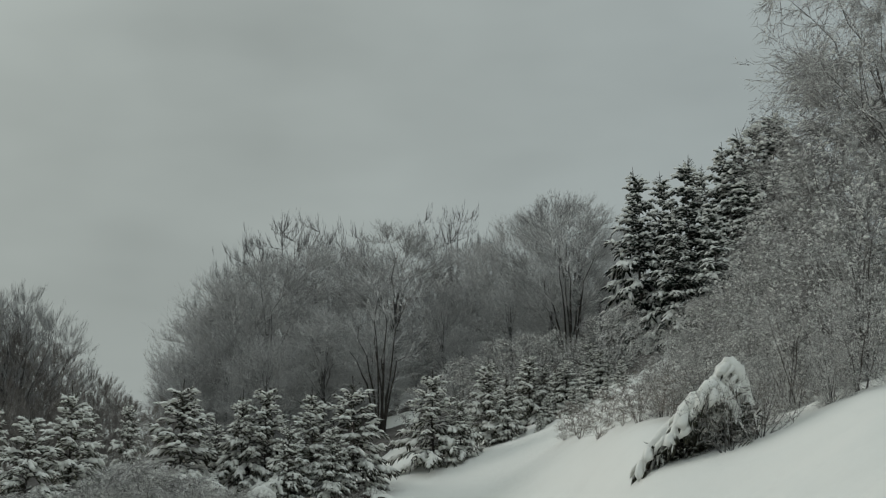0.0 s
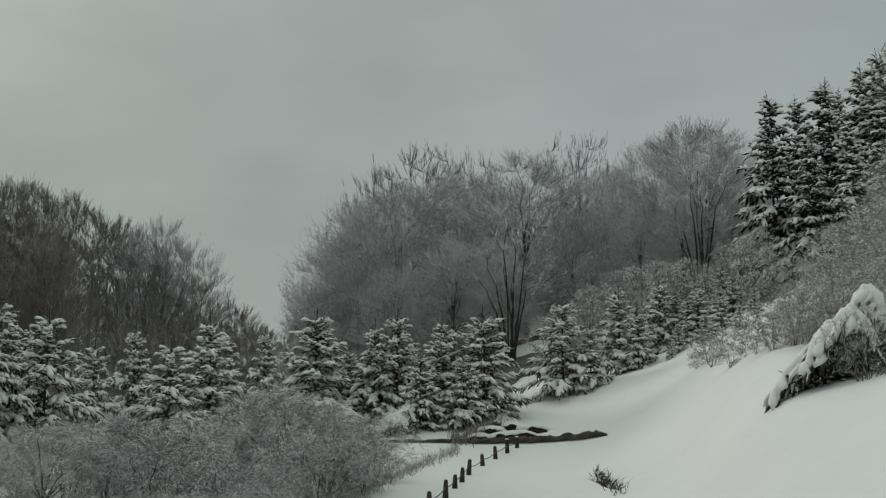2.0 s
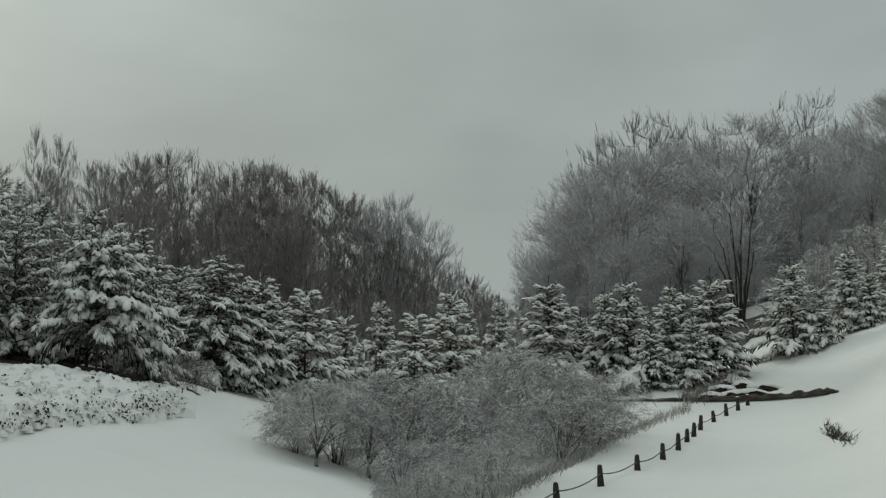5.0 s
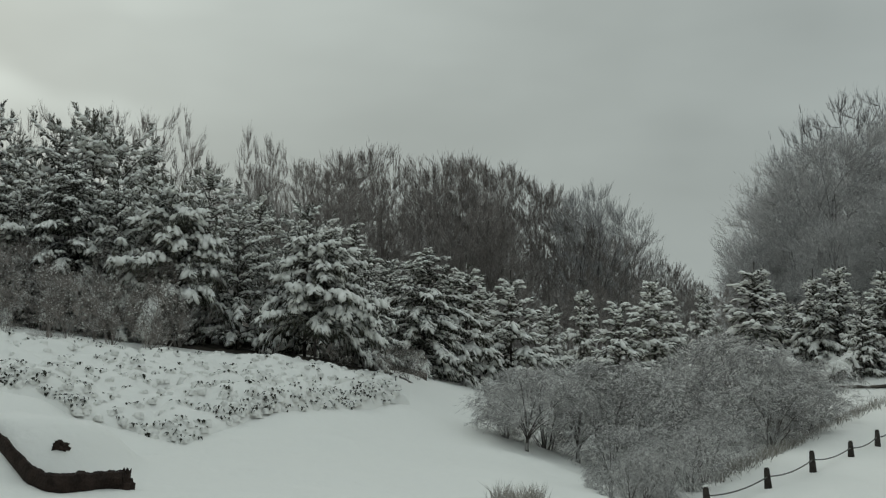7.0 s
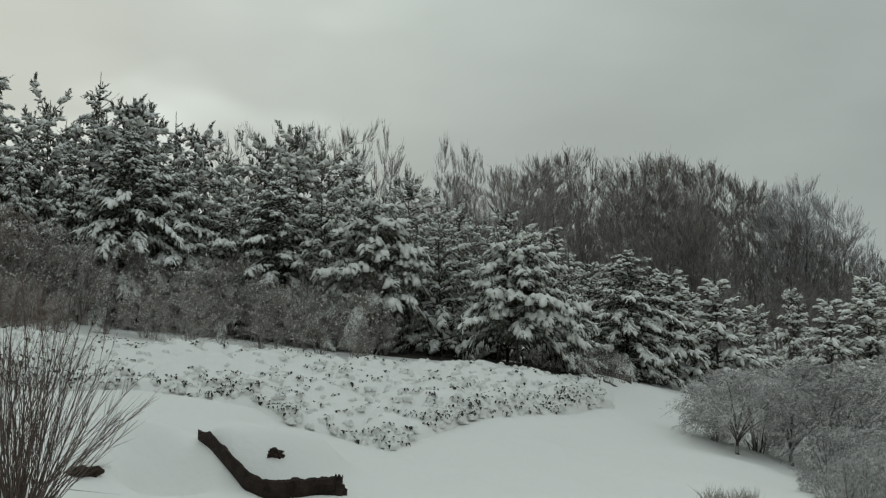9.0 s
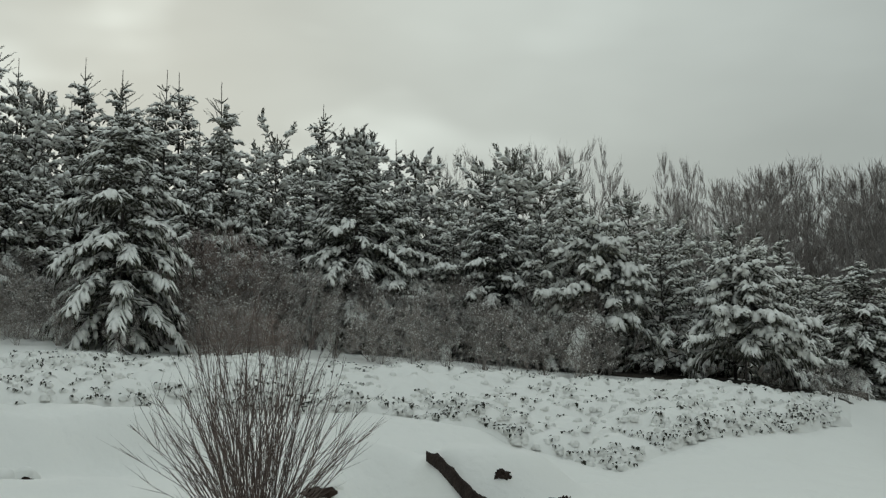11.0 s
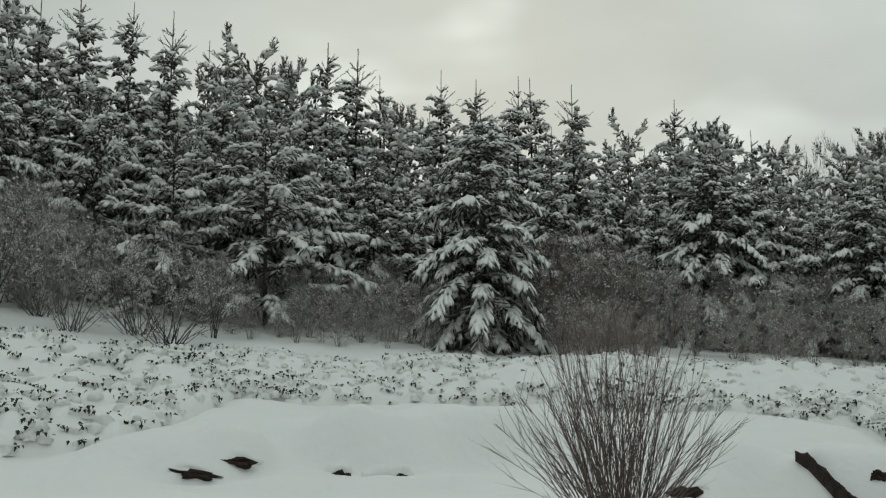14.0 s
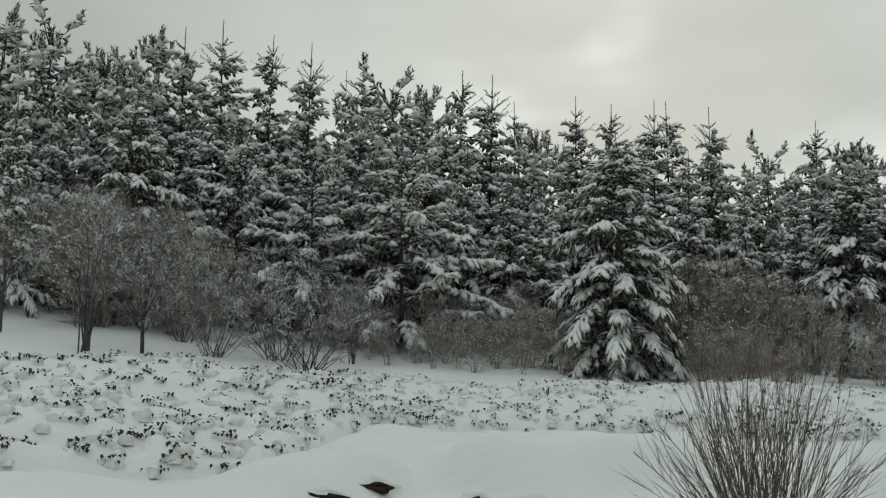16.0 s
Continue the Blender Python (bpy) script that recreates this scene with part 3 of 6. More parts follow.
            # dark unsnowed twigs inside the crown
            for _ in range(inner):
                t = rng.uniform(0.02, 0.65)
                p = along(t)
                w = np.array([ca, sa, 0]) * rng.uniform(-0.2, 0.8) + sd * rng.normal(0, 0.7) + up * rng.uniform(-1.1, 0.1)
                rows.append((*p, *w, (0.3 + 0.18 * reach) * rng.uniform(0.6, 1.1) * (1 - 0.5 * q), fat * 1.3, 0.1, 0.0, 1))
            if candles and q > 0.3:
                c = along(0.96)
                for _ in range(3):
                    e = c + np.array([rng.normal(0, 0.07) + ca * 0.06, rng.normal(0, 0.07) + sa * 0.06, rng.uniform(0.18, 0.4)])
                    brush(leaf, c, e, 0.055, rng)
                    if rng.random() < 0.5:
                        caps.append((*(c + (e - c) * 0.25), *(e - c), 0.2, 0.035, 0.0))
        z += whorl * (1 - 0.35 * q) * rng.uniform(0.8, 1.2)
    top = np.array([sway[0] * high * math.sin(high), sway[1] * high, high])
    foot = top - np.array([0, 0, leader * 1.15])
    if candles:
        for _ in range(7):
            e = foot + np.array([rng.normal(0, 0.15), rng.normal(0, 0.15), leader * rng.uniform(0.5, 1.05)])
            brush(leaf, foot, e, 0.07, rng)
    else:
        brush(leaf, foot, top, 0.03, rng)
        for j in range(3):
            c = foot + (top - foot) * (0.3 * j - 0.2)
            for b in range(6 - j):
                a = rng.uniform(0, 6.28)
                e = c + np.array([math.cos(a), math.sin(a), rng.uniform(0.5, 1.0)]) * (0.34 - 0.1 * j) * rng.uniform(0.8, 1.3) * leader / 0.6
                brush(leaf, c, e, 0.035, rng)
    fronds(leaf, snow, rows, rng)
    mantles(snow, caps, rng)
    root_ob = thing(name, label, category, group)
    part("trunk", wood.mesh("trunk", M_BARK), root_ob)
    part("crown", leaf.mesh("crown", needles or M_NEEDLE, True), root_ob)
    tagged(part("snow_load", snow.mesh("snow_load", M_PAD, True), root_ob, "white snow lying on the boughs"), kind="stuff")
    return root_ob


def brush(soup, a, b, radius, rng):
    """A shoot set all round with needles, like a bottle brush."""
    a, b = np.asarray(a), np.asarray(b)
    n = 26
    t = np.linspace(0, 0.98, n)[:, None]
    d = unit(b - a)
    turn = rng.uniform(0, 6.28, (n, 1))
    u = unit(np.cross(d, np.array([0.4, 0.5, 0.3])))
    w = np.cross(d, u)
    base = a + (b - a) * t
    tip = base + d * radius * 1.5 + (np.cos(turn) * u + np.sin(turn) * w) * radius * 1.1
    blades(soup, base, tip, radius * 0.3, rng)
    spikes(soup, a[None], b[None], 0.014)


def limb_path(p, d, length, rng, bend, rise, n=5):
    pts = [np.array(p, float)]
    d = unit(np.array(d, float))
    for _ in range(n - 1):
        d = unit(d + rng.normal(0, bend, 3) + np.array([0, 0, rise]))
        pts.append(pts[-1] + d * length / (n - 1))
    return np.array(pts)


def bezier(a, b, c, t):
    """Points at t on arcs from a over b to c, all at once."""
    t = np.asarray(t)[..., None]
    return a * (1 - t) ** 2 + b * 2 * t * (1 - t) + c * t * t


def crowned(name, label, seed, high, wide, material, category="tree", group="", low=0.12, waist=0.42, stems=1, limbs=12, tips=400, fan=(9, 4), twig=0.8, fine=0.011,
            lift=0.35, droop=0.0, trunk=0.016, bark=None, snow=0, clot=0.03, lumpy=0.22, core=2.2, spray=0.5, start=(0.08, 0.42), stem_top=0.7, foot_fill=2.0, knee_at=(0.55, 0.8), knee_out=(0.15, 0.4), limb_out=(0.6, 0.85), sweep=False):
    """A leafless tree or shrub with a domed crown: limbs that rise from the stem, branches that reach the dome, and a haze of fine twigs."""
    rng = np.random.default_rng(seed)
    wood, haze = Soup(), Soup()
    up = np.array([0, 0, 1.0])
    z0, shift = low * high, rng.uniform(0, 50, 2)

    def reach_at(q, a):
        side = np.where(q < waist, (q - waist) / waist, (q - waist) / (1 - waist))
        lobe = np.array([noise.noise((math.cos(x) * 1.5 + shift[0], math.sin(x) * 1.5, y * 2.2 + shift[1])) for x, y in zip(a, q)])
        return wide * np.sqrt(np.clip(1 - np.abs(side) ** np.where(q < waist, foot_fill, 2.0), 0, 1)) * (1 + lumpy * 1.6 * lobe)

    # limbs
    n = limbs
    a = np.arange(n) * 2.39996 + rng.uniform(-0.3, 0.3, n)
    q = rng.permutation((np.arange(n) + 0.6) / n) * 0.72 + 0.25
    rad = reach_at(q, a) * rng.uniform(*limb_out, n)
    end = np.stack([np.cos(a) * rad, np.sin(a) * rad, z0 + q * (high - z0) * 0.95], 1)
    if stems == 1:
        f = start[0] + (start[1] - start[0]) * q
        foot = np.stack([0 * a, 0 * a, f * high], 1)
        spine = np.stack([rng.normal(0, 0.01, 6) * high * np.linspace(0, 1, 6), rng.normal(0, 0.01, 6) * high * np.linspace(0, 1, 6), np.linspace(-0.3, stem_top * high, 6)], 1)
        tube(wood, spine, np.linspace(trunk, trunk * 0.3, 6) * high, 7)
        thick = trunk * high * 0.36
    else:
        k = rng.integers(0, stems, n)
        b = rng.uniform(0, 6.28, stems)
        foot = np.stack([np.cos(b[k]) * wide * 0.1, np.sin(b[k]) * wide * 0.1, 0 * a - 0.15], 1) + rng.normal(0, 0.02, (n, 3)) * wide
        thick = trunk * high
    knee = foot + up * (end - foot)[:, 2:3] * rng.uniform(*knee_at, (n, 1)) + (end - foot) * np.array([1, 1, 0]) * rng.uniform(*knee_out, (n, 1))
    grid = np.linspace(0, 1, 7)
    lines = np.stack([bezier(foot, knee, end, np.full(n, t)) for t in grid], 1)
    lines[:, 1:] += rng.normal(0, 0.012, (n, 6, 3)) * high * grid[None, 1:, None]
    for pts in lines:
        tube(wood, pts, np.linspace(thick, thick * 0.16, 7) * rng.uniform(0.7, 1.1), 5)
    joints = lines[:, 1:].reshape(-1, 3)
    ways = np.gradient(lines, axis=1)[:, 1:].reshape(-1, 3)
    # branches out to the dome
    m = tips
    a = rng.uniform(0, 6.28, m)
    q = rng.beta(1.5 if foot_fill < 3 else 1.1, 1.15, m) * 0.98
    rad = reach_at(q, a) * rng.random(m) ** (1 / core)
    tip = np.stack([np.cos(a) * rad, np.sin(a) * rad, z0 + q * (high - z0)], 1)
    gap = tip[:, None] - joints[None]
    far = np.linalg.norm(gap, axis=2)
    near = np.argmin(far + np.clip(0.25 * far - gap[:, :, 2], 0, None) * (1.4 if droop < 0.2 else 0.5), 1)
    root, way = joints[near], unit(ways[near])
    size = np.linalg.norm(tip - root, axis=1)[:, None]
    elbow = root + ((tip - root) * np.array([0.62, 0.62, 0.38]) if sweep else (way * 0.4 + up * 0.15) * size)
    for p, e, t in zip(root, elbow, tip):
        pts = bezier(p, e, t, np.array([0, 0.35, 0.7, 1.0]))
        tube(haze, pts, np.array([0.26, 0.17, 0.11, 0.05]) * thick * rng.uniform(0.6, 1.1), 3)
    # twigs, and finer twigs on them
    k = fan[0]
    t = rng.uniform(0.3, 1.0, (m, k))
    base = bezier(root[:, None], elbow[:, None], tip[:, None], t)
    along = unit(tip - elbow)[:, None]
    out = unit(tip * np.array([1, 1, 0.4]))[:, None]
    d = unit(along * 0.7 + out * 0.45 + up * (lift - droop) + rng.normal(0, spray, (m, k, 3)))
    ends = base + d * twig * rng.uniform(0.45, 1.25, (m, k, 1))
    base, ends, d = base.reshape(-1, 3), ends.reshape(-1, 3), d.reshape(-1, 3)
    blades(haze, base, ends, fine * 1.4, rng)
    t = rng.uniform(0.15, 1.0, (len(base), fan[1], 1))
    fb = base[:, None] + (ends - base)[:, None] * t
    fe = fb + unit(d[:, None] + up * (lift * 0.6 - droop * 1.3) + rng.normal(0, spray * 1.1, fb.shape)) * twig * 0.55 * rng.uniform(0.5, 1.2, t.shape)
    fb, fe = fb.reshape(-1, 3), fe.reshape(-1, 3)
    blades(haze, fb, fe, fine, rng)
    root_ob = thing(name, label, category, group)
    part("trunk" if stems == 1 else "framework", wood.mesh("trunk", bark or material), root_ob)
    part("crown", haze.mesh("crown", material), root_ob)
    if snow:
        pick = rng.choice(len(fb), min(snow, len(fb)), replace=False)
        soup = Soup()
        clots(soup, (fb[pick] + fe[pick]) * 0.5 + np.array([0, 0, clot * 0.3]), clot, rng)
        tagged(part("snow_dusting", soup.mesh("snow_dusting", M_PAD, True), root_ob, "clots of snow caught in the twigs"), kind="stuff")
    return root_ob


def size_of(ob):
    zs = [v.co.z for c in ob.children for v in c.data.vertices]
    conic = any(c.name.startswith("snow_load") for c in ob.children)
    return float(np.percentile(zs, 99.97 if conic else 99.6)) if zs else 1.0


SIZES = {}


def set_out(kinds, rows, seed=1, sink=0.05, squash=(0.95, 1.05)):
    """Stand copies of the kinds at (bearing, distance, angle of the top above eye level, kind)."""
    rng = random.Random(seed)
    for az, r, top, *which in rows:
        proto = kinds[which[0] if which else rng.randrange(len(kinds))]
        if proto.name not in SIZES:
            SIZES[proto.name] = size_of(proto)
        p = spot(az, r, -sink)
        s = (EYE + r * math.tan(radians(top)) - p.z) / SIZES[proto.name]
        wide = s * rng.uniform(*squash) * (which[1] if len(which) > 1 else 1.0)
        m = Matrix.Translation(p) @ Matrix.Rotation(rng.uniform(0, 6.28), 4, "Z") @ Matrix.Diagonal((wide, wide, s, 1))
        copy_thing(proto, m)


def retire(kinds):
    """Take the pattern plants themselves away again."""
    for ob in kinds:
        for o in (*ob.children_recursive, ob):
            bpy.data.objects.remove(o)


# ------------------------------------------------------------ the old spruces and the big wood in the distance
OLD = "tall dark green spruce with snow on its level boughs"
old_kinds = [conifer("old_spruce", OLD, 40 + i, 11.0, 2.3, whorl=0.75, arms=7, rise=(0.1, 0.8), sag=(0.6, 0.1), load=0.75, leader=0.7, shoot=0.55, fat=0.085,
                     needles=M_FARNEEDLE, blunt=0.9, step=0.45, inner=5, uneven=0.3, pad=0.1, tongue=0.5, group="old spruces on the slope") for i in range(2)]
set_out(old_kinds, [
    (-8.35, 60.0, 16.94, 0, 1.15),
    (-9.42, 62.0, 16.66, 1, 1.1),
    (-10.45, 60.0, 17.29, 0, 1.2),
    (-11.14, 63.0, 16.86, 1, 1.1),
    (-12.15, 61.0, 17.80, 1, 1.2),
    (-12.87, 60.0, 18.30, 0, 1.1),
    (-13.60, 62.0, 18.80, 1, 1.1),
    (-14.18, 60.0, 19.10, 0, 1.3),
    (-14.82, 61.0, 18.40, 1, 1.2),
    (-11.49, 57.0, 15.52, 1, 1.2),
    (-9.80, 58.0, 15.00, 0, 1.2),
    (-13.00, 58.0, 16.60, 1, 1.2),
], 3)
retire(old_kinds)

BEECH = "broad leafless beech with fine grey rimed twigs"
beech_kinds = [crowned("beech_tree", BEECH, 60 + i, 14.0, 5.6, M_BEECH, limbs=16, tips=620, fan=(10, 4), twig=1.0, fine=0.0105, low=0.0, waist=0.38, core=3.0, foot_fill=4.0, limb_out=(0.2, 0.62), knee_at=(0.4, 0.65), knee_out=(0.3, 0.55), sweep=True, trunk=0.012, bark=M_LIMB,
                       lift=0.25, spray=0.45, group="beeches at the wood's edge") for i in range(3)]
ASH = "tall leafless ash with upright dark branches, lightly snowed"
ash_kinds = [crowned("ash_tree", ASH, 80 + i, 15.0, 4.4, M_ASH, limbs=24, tips=260, fan=(5, 2), twig=0.85, fine=0.0125, core=1.7, limb_out=(0.4, 0.9), knee_at=(0.45, 0.6), knee_out=(0.35, 0.6), sweep=True, low=0.22, waist=0.58, trunk=0.014, bark=M_LIMB,
                     lift=0.8, spray=0.24, lumpy=0.3, group="ashes above the beeches") for i in range(2)]
set_out(ash_kinds, [
    (6.80, 80.0, 15.07, 0, 1),
    (-0.29, 78.0, 15.46, 1, 1),
    (9.72, 80.0, 12.83, 1, 0.75),
    (8.66, 82.0, 14.20, 0, 0.75),
    (5.06, 84.0, 14.78, 1, 0.8),
    (-1.56, 83.0, 14.20, 0, 0.8),
], 6)
set_out(beech_kinds, [
    (2.22, 68.0, 14.47, 0, 1.3),
    (-5.22, 66.0, 15.72, 1, 1.2),
    (7.74, 69.0, 13.11, 2, 1.25),
    (9.88, 71.0, 12.24, 1, 1),
    (-1.36, 72.0, 13.89, 2, 1.15),
    (5.52, 72.0, 13.60, 1, 1.2),
    (9.47, 67.0, 10.40, 0, 1.1),
    (10.84, 70.0, 10.79, 2, 0.8),
    (-7.74, 70.0, 14.28, 2, 1),
    (0.19, 66.0, 11.95, 1, 1.15),
    (5.40, 64.0, 10.98, 2, 1.25),
    (7.91, 63.0, 9.83, 0, 1.1),
    (3.28, 63.0, 10.40, 1, 1.1),
    (-2.70, 65.0, 12.53, 0, 1.1),
    (-3.29, 71.0, 15.05, 2, 1),
    (11.01, 66.0, 8.86, 1, 0.8),
    (-0.58, 62.0, 10.31, 2, 1),
    (-6.55, 62.0, 12.43, 0, 0.9),
    (10.90, 63.0, 7.51, 2, 0.8),
    (-5.70, 69.0, 15.40, 0, 1.1),
    (-4.45, 63.0, 12.60, 2, 1),
], 5)
stem_kinds = [crowned("beech_tree", "leafless beech of several dark upright stems", 66, 9.0, 2.3, M_BEECH, stems=5, limbs=9, tips=60, fan=(6, 3), twig=0.9, fine=0.01, low=0.2, waist=0.6,
                      trunk=0.0085, bark=M_BARK, lift=0.5, knee_at=(0.6, 0.8), limb_out=(0.3, 0.95))]
set_out(stem_kinds, [
    (3.05, 61.0, 12.80, 0, 1.1),
    (-5.10, 61.5, 14.30, 0, 1.3),
], 7)
retire(ash_kinds + beech_kinds + stem_kinds)

HILL = "leafless brown hillside tree in a dense wood"
hill_kinds = [crowned("woodland_tree", HILL, 90 + i, 12.0, 3.0, M_HILL, limbs=8, tips=105, fan=(9, 4), twig=0.85, fine=0.0115, low=0.02, waist=0.48, foot_fill=3.0, knee_at=(0.35, 0.55), knee_out=(0.45, 0.75), sweep=True, trunk=0.009,
                      lift=0.9, spray=0.32, group="leafless wood on the hillside") for i in range(3)]
pop_kinds = [crowned("poplar_tree", "pale leafless poplar with rimed upright branches", 97, 13.0, 3.4, M_BEECH, limbs=12, tips=170, fan=(8, 3), twig=1.0, fine=0.011, low=0.15,
                     waist=0.5, knee_at=(0.35, 0.55), knee_out=(0.45, 0.75), sweep=True, bark=M_LIMB, lift=0.7, spray=0.3, trunk=0.012)]
set_out(hill_kinds, [
    (28.91, 100.9, 12.80, 2),
    (29.31, 90.3, 11.47, 2),
    (29.38, 78.1, 10.17, 0),
    (27.60, 100.3, 13.36, 2),
    (27.56, 90.3, 12.12, 2),
    (25.98, 100.8, 12.95, 0),
    (25.42, 92.7, 11.98, 2),
    (26.29, 76.3, 10.19, 0),
    (23.90, 107.9, 13.00, 1),
    (23.88, 93.9, 11.82, 2),
    (23.87, 80.6, 10.44, 0),
    (21.99, 108.5, 12.40, 0),
    (22.60, 88.3, 11.37, 2),
    (21.71, 80.1, 10.24, 1),
    (20.29, 104.9, 11.63, 2),
    (20.13, 94.1, 10.56, 2),
    (19.08, 98.3, 11.04, 1),
    (18.33, 87.5, 9.91, 1),
    (16.62, 108.9, 9.44, 2),
    (17.16, 91.7, 8.28, 2),
    (17.10, 81.1, 7.06, 1),
    (15.64, 99.1, 8.63, 0),
    (15.75, 88.6, 7.90, 1),
    (14.66, 98.5, 8.12, 2),
    (14.26, 91.3, 7.21, 2),
    (13.68, 109.8, 7.34, 2),
    (14.05, 86.1, 6.71, 0),
    (14.31, 79.3, 5.23, 2),
    (20.90, 101.2, 11.91, 2),
    (21.49, 88.8, 10.57, 0),
    (19.81, 102.5, 11.36, 1),
    (19.24, 93.8, 10.47, 2),
    (19.53, 80.1, 8.58, 1),
    (18.34, 105.6, 10.59, 2),
    (18.69, 94.8, 9.73, 2),
    (18.49, 83.9, 7.92, 1),
    (17.36, 98.2, 9.97, 2),
    (17.21, 91.7, 9.27, 1),
    (17.04, 81.7, 7.73, 2),
    (16.13, 103.9, 9.05, 2),
    (16.73, 94.7, 7.87, 1),
    (16.36, 77.4, 6.55, 0),
    (15.15, 101.8, 8.35, 1),
    (14.63, 93.1, 7.54, 0),
    (15.77, 81.9, 5.88, 1),
    (14.17, 104.0, 7.74, 2),
    (13.71, 87.7, 6.95, 1),
    (14.70, 83.6, 5.25, 2),
    (13.19, 108.0, 6.99, 1),
    (12.72, 86.7, 5.59, 2),
    (12.60, 77.8, 4.66, 0),
    (23.18, 98.4, 12.73, 0),
    (23.38, 91.2, 11.45, 1),
    (22.63, 81.0, 10.80, 2),
    (24.94, 99.6, 12.98, 1),
    (24.85, 90.2, 11.71, 2),
    (24.94, 83.4, 10.73, 0),
    (32.88, 100.4, 12.36, 1),
    (32.19, 94.9, 10.98, 1),
    (32.12, 76.3, 9.66, 1),
    (30.72, 108.0, 12.62, 2),
    (30.33, 90.9, 11.16, 0),
    (28.80, 108.3, 13.12, 1),
    (29.38, 86.3, 12.29, 2),
    (29.27, 79.4, 10.25, 0),
    (22.95, 98.2, 12.67, 2),
    (23.54, 88.2, 11.63, 0),
    (23.13, 80.9, 9.76, 1),
    (34.91, 99.5, 12.32, 2),
    (34.92, 89.2, 11.02, 0),
    (34.29, 77.9, 10.23, 1),
    (33.64, 109.1, 12.35, 0),
    (33.14, 91.7, 11.72, 1),
    (33.96, 80.2, 10.09, 1),
    (31.61, 98.6, 12.62, 1),
    (31.18, 86.5, 12.00, 0),
    (32.28, 76.3, 10.14, 2),
    (29.82, 99.0, 13.00, 2),
    (29.84, 86.6, 12.24, 1),
    (29.69, 77.5, 10.65, 1),
    (27.78, 103.1, 13.32, 0),
    (27.70, 89.4, 12.07, 0),
    (28.49, 81.2, 10.87, 2),
    (26.25, 102.6, 12.56, 0),
    (26.07, 89.4, 11.56, 1),
    (26.56, 79.3, 9.62, 0),
    (24.73, 100.9, 12.59, 2),
    (25.09, 93.2, 11.46, 0),
    (24.19, 79.0, 9.66, 2),
    (23.71, 107.5, 12.94, 1),
    (24.30, 94.5, 11.73, 2),
    (23.17, 81.3, 10.16, 2),
    (22.20, 101.8, 12.48, 2),
    (22.82, 86.0, 11.37, 0),
    (22.42, 80.5, 9.98, 2),
    (36.97, 48.0, 14.61, 0, 0.7),
    (37.97, 50.0, 14.40, 1, 0.7),
    (39.47, 50.0, 14.52, 2, 0.7),
    (42.43, 48.0, 14.37, 0, 0.7),
    (33.66, 55.0, 14.03, 1, 0.4),
    (32.64, 56.0, 13.65, 2, 0.4),
    (32.07, 55.0, 13.31, 0, 0.4),
    (35.93, 50.0, 13.24, 1, 0.7),
    (40.95, 49.0, 14.20, 2, 0.7),
    (43.87, 49.0, 14.04, 2, 0.7),
    (9.79, 80.2, 11.01, 0, 1.15),
    (9.54, 84.8, 11.14, 2, 1.15),
    (7.98, 88.0, 10.25, 0, 1.15),
    (7.06, 85.3, 12.92, 0, 1.15),
    (6.83, 89.3, 12.56, 0, 1.15),
    (5.63, 81.8, 12.32, 0, 1.15),
    (4.96, 82.5, 13.63, 2, 1.15),
    (3.76, 82.5, 12.16, 2, 1.15),
    (3.09, 84.2, 13.28, 0, 1.15),
    (2.23, 89.3, 13.48, 2, 1.15),
    (0.94, 85.7, 13.10, 2, 1.15),
    (0.29, 84.8, 12.89, 2, 1.15),
    (-0.35, 81.6, 12.17, 1, 1.15),
    (-1.45, 85.2, 12.08, 1, 1.15),
    (-2.19, 81.4, 12.16, 0, 1.15),
    (-2.74, 89.3, 12.78, 2, 1.15),
    (-3.84, 86.7, 12.24, 1, 1.15),
    (-4.73, 89.8, 12.56, 0, 1.15),
    (-5.38, 88.0, 13.12, 0, 1.15),
    (-6.10, 83.2, 12.91, 0, 1.15),
    (-7.05, 87.0, 12.23, 0, 1.15),
    (-7.88, 88.2, 11.93, 2, 1.15),
    (24.28, 60.4, 6.14, 1, 1.2),
    (23.16, 60.3, 6.30, 0, 1.2),
    (22.40, 64.7, 6.60, 0, 1.2),
    (21.64, 61.5, 6.38, 0, 1.2),
    (21.05, 63.7, 7.25, 2, 1.2),
    (20.24, 61.5, 6.37, 0, 1.2),
    (19.84, 64.4, 6.94, 0, 1.2),
    (19.23, 65.5, 7.15, 0, 1.2),
    (18.35, 64.1, 6.80, 0, 1.2),
    (17.81, 62.3, 7.11, 0, 1.2),
    (16.96, 65.7, 6.82, 1, 1.2),
    (16.27, 65.3, 7.16, 0, 1.2),
    (15.22, 65.3, 7.42, 1, 1.2),
    (14.78, 62.2, 6.44, 1, 1.2),
    (13.67, 64.1, 7.23, 2, 1.2),
    (12.80, 60.6, 6.62, 1, 1.2),
    (12.22, 60.7, 6.96, 1, 1.2),
    (11.57, 61.8, 7.54, 2, 1.2),
    (10.78, 63.9, 7.40, 2, 1.2),
], 8, squash=(1.05, 1.25))
set_out(pop_kinds, [
    (17.89, 92.0, 11.63),
    (16.65, 95.0, 10.64),
    (18.61, 93.0, 11.36),
], 9)
retire(hill_kinds + pop_kinds)



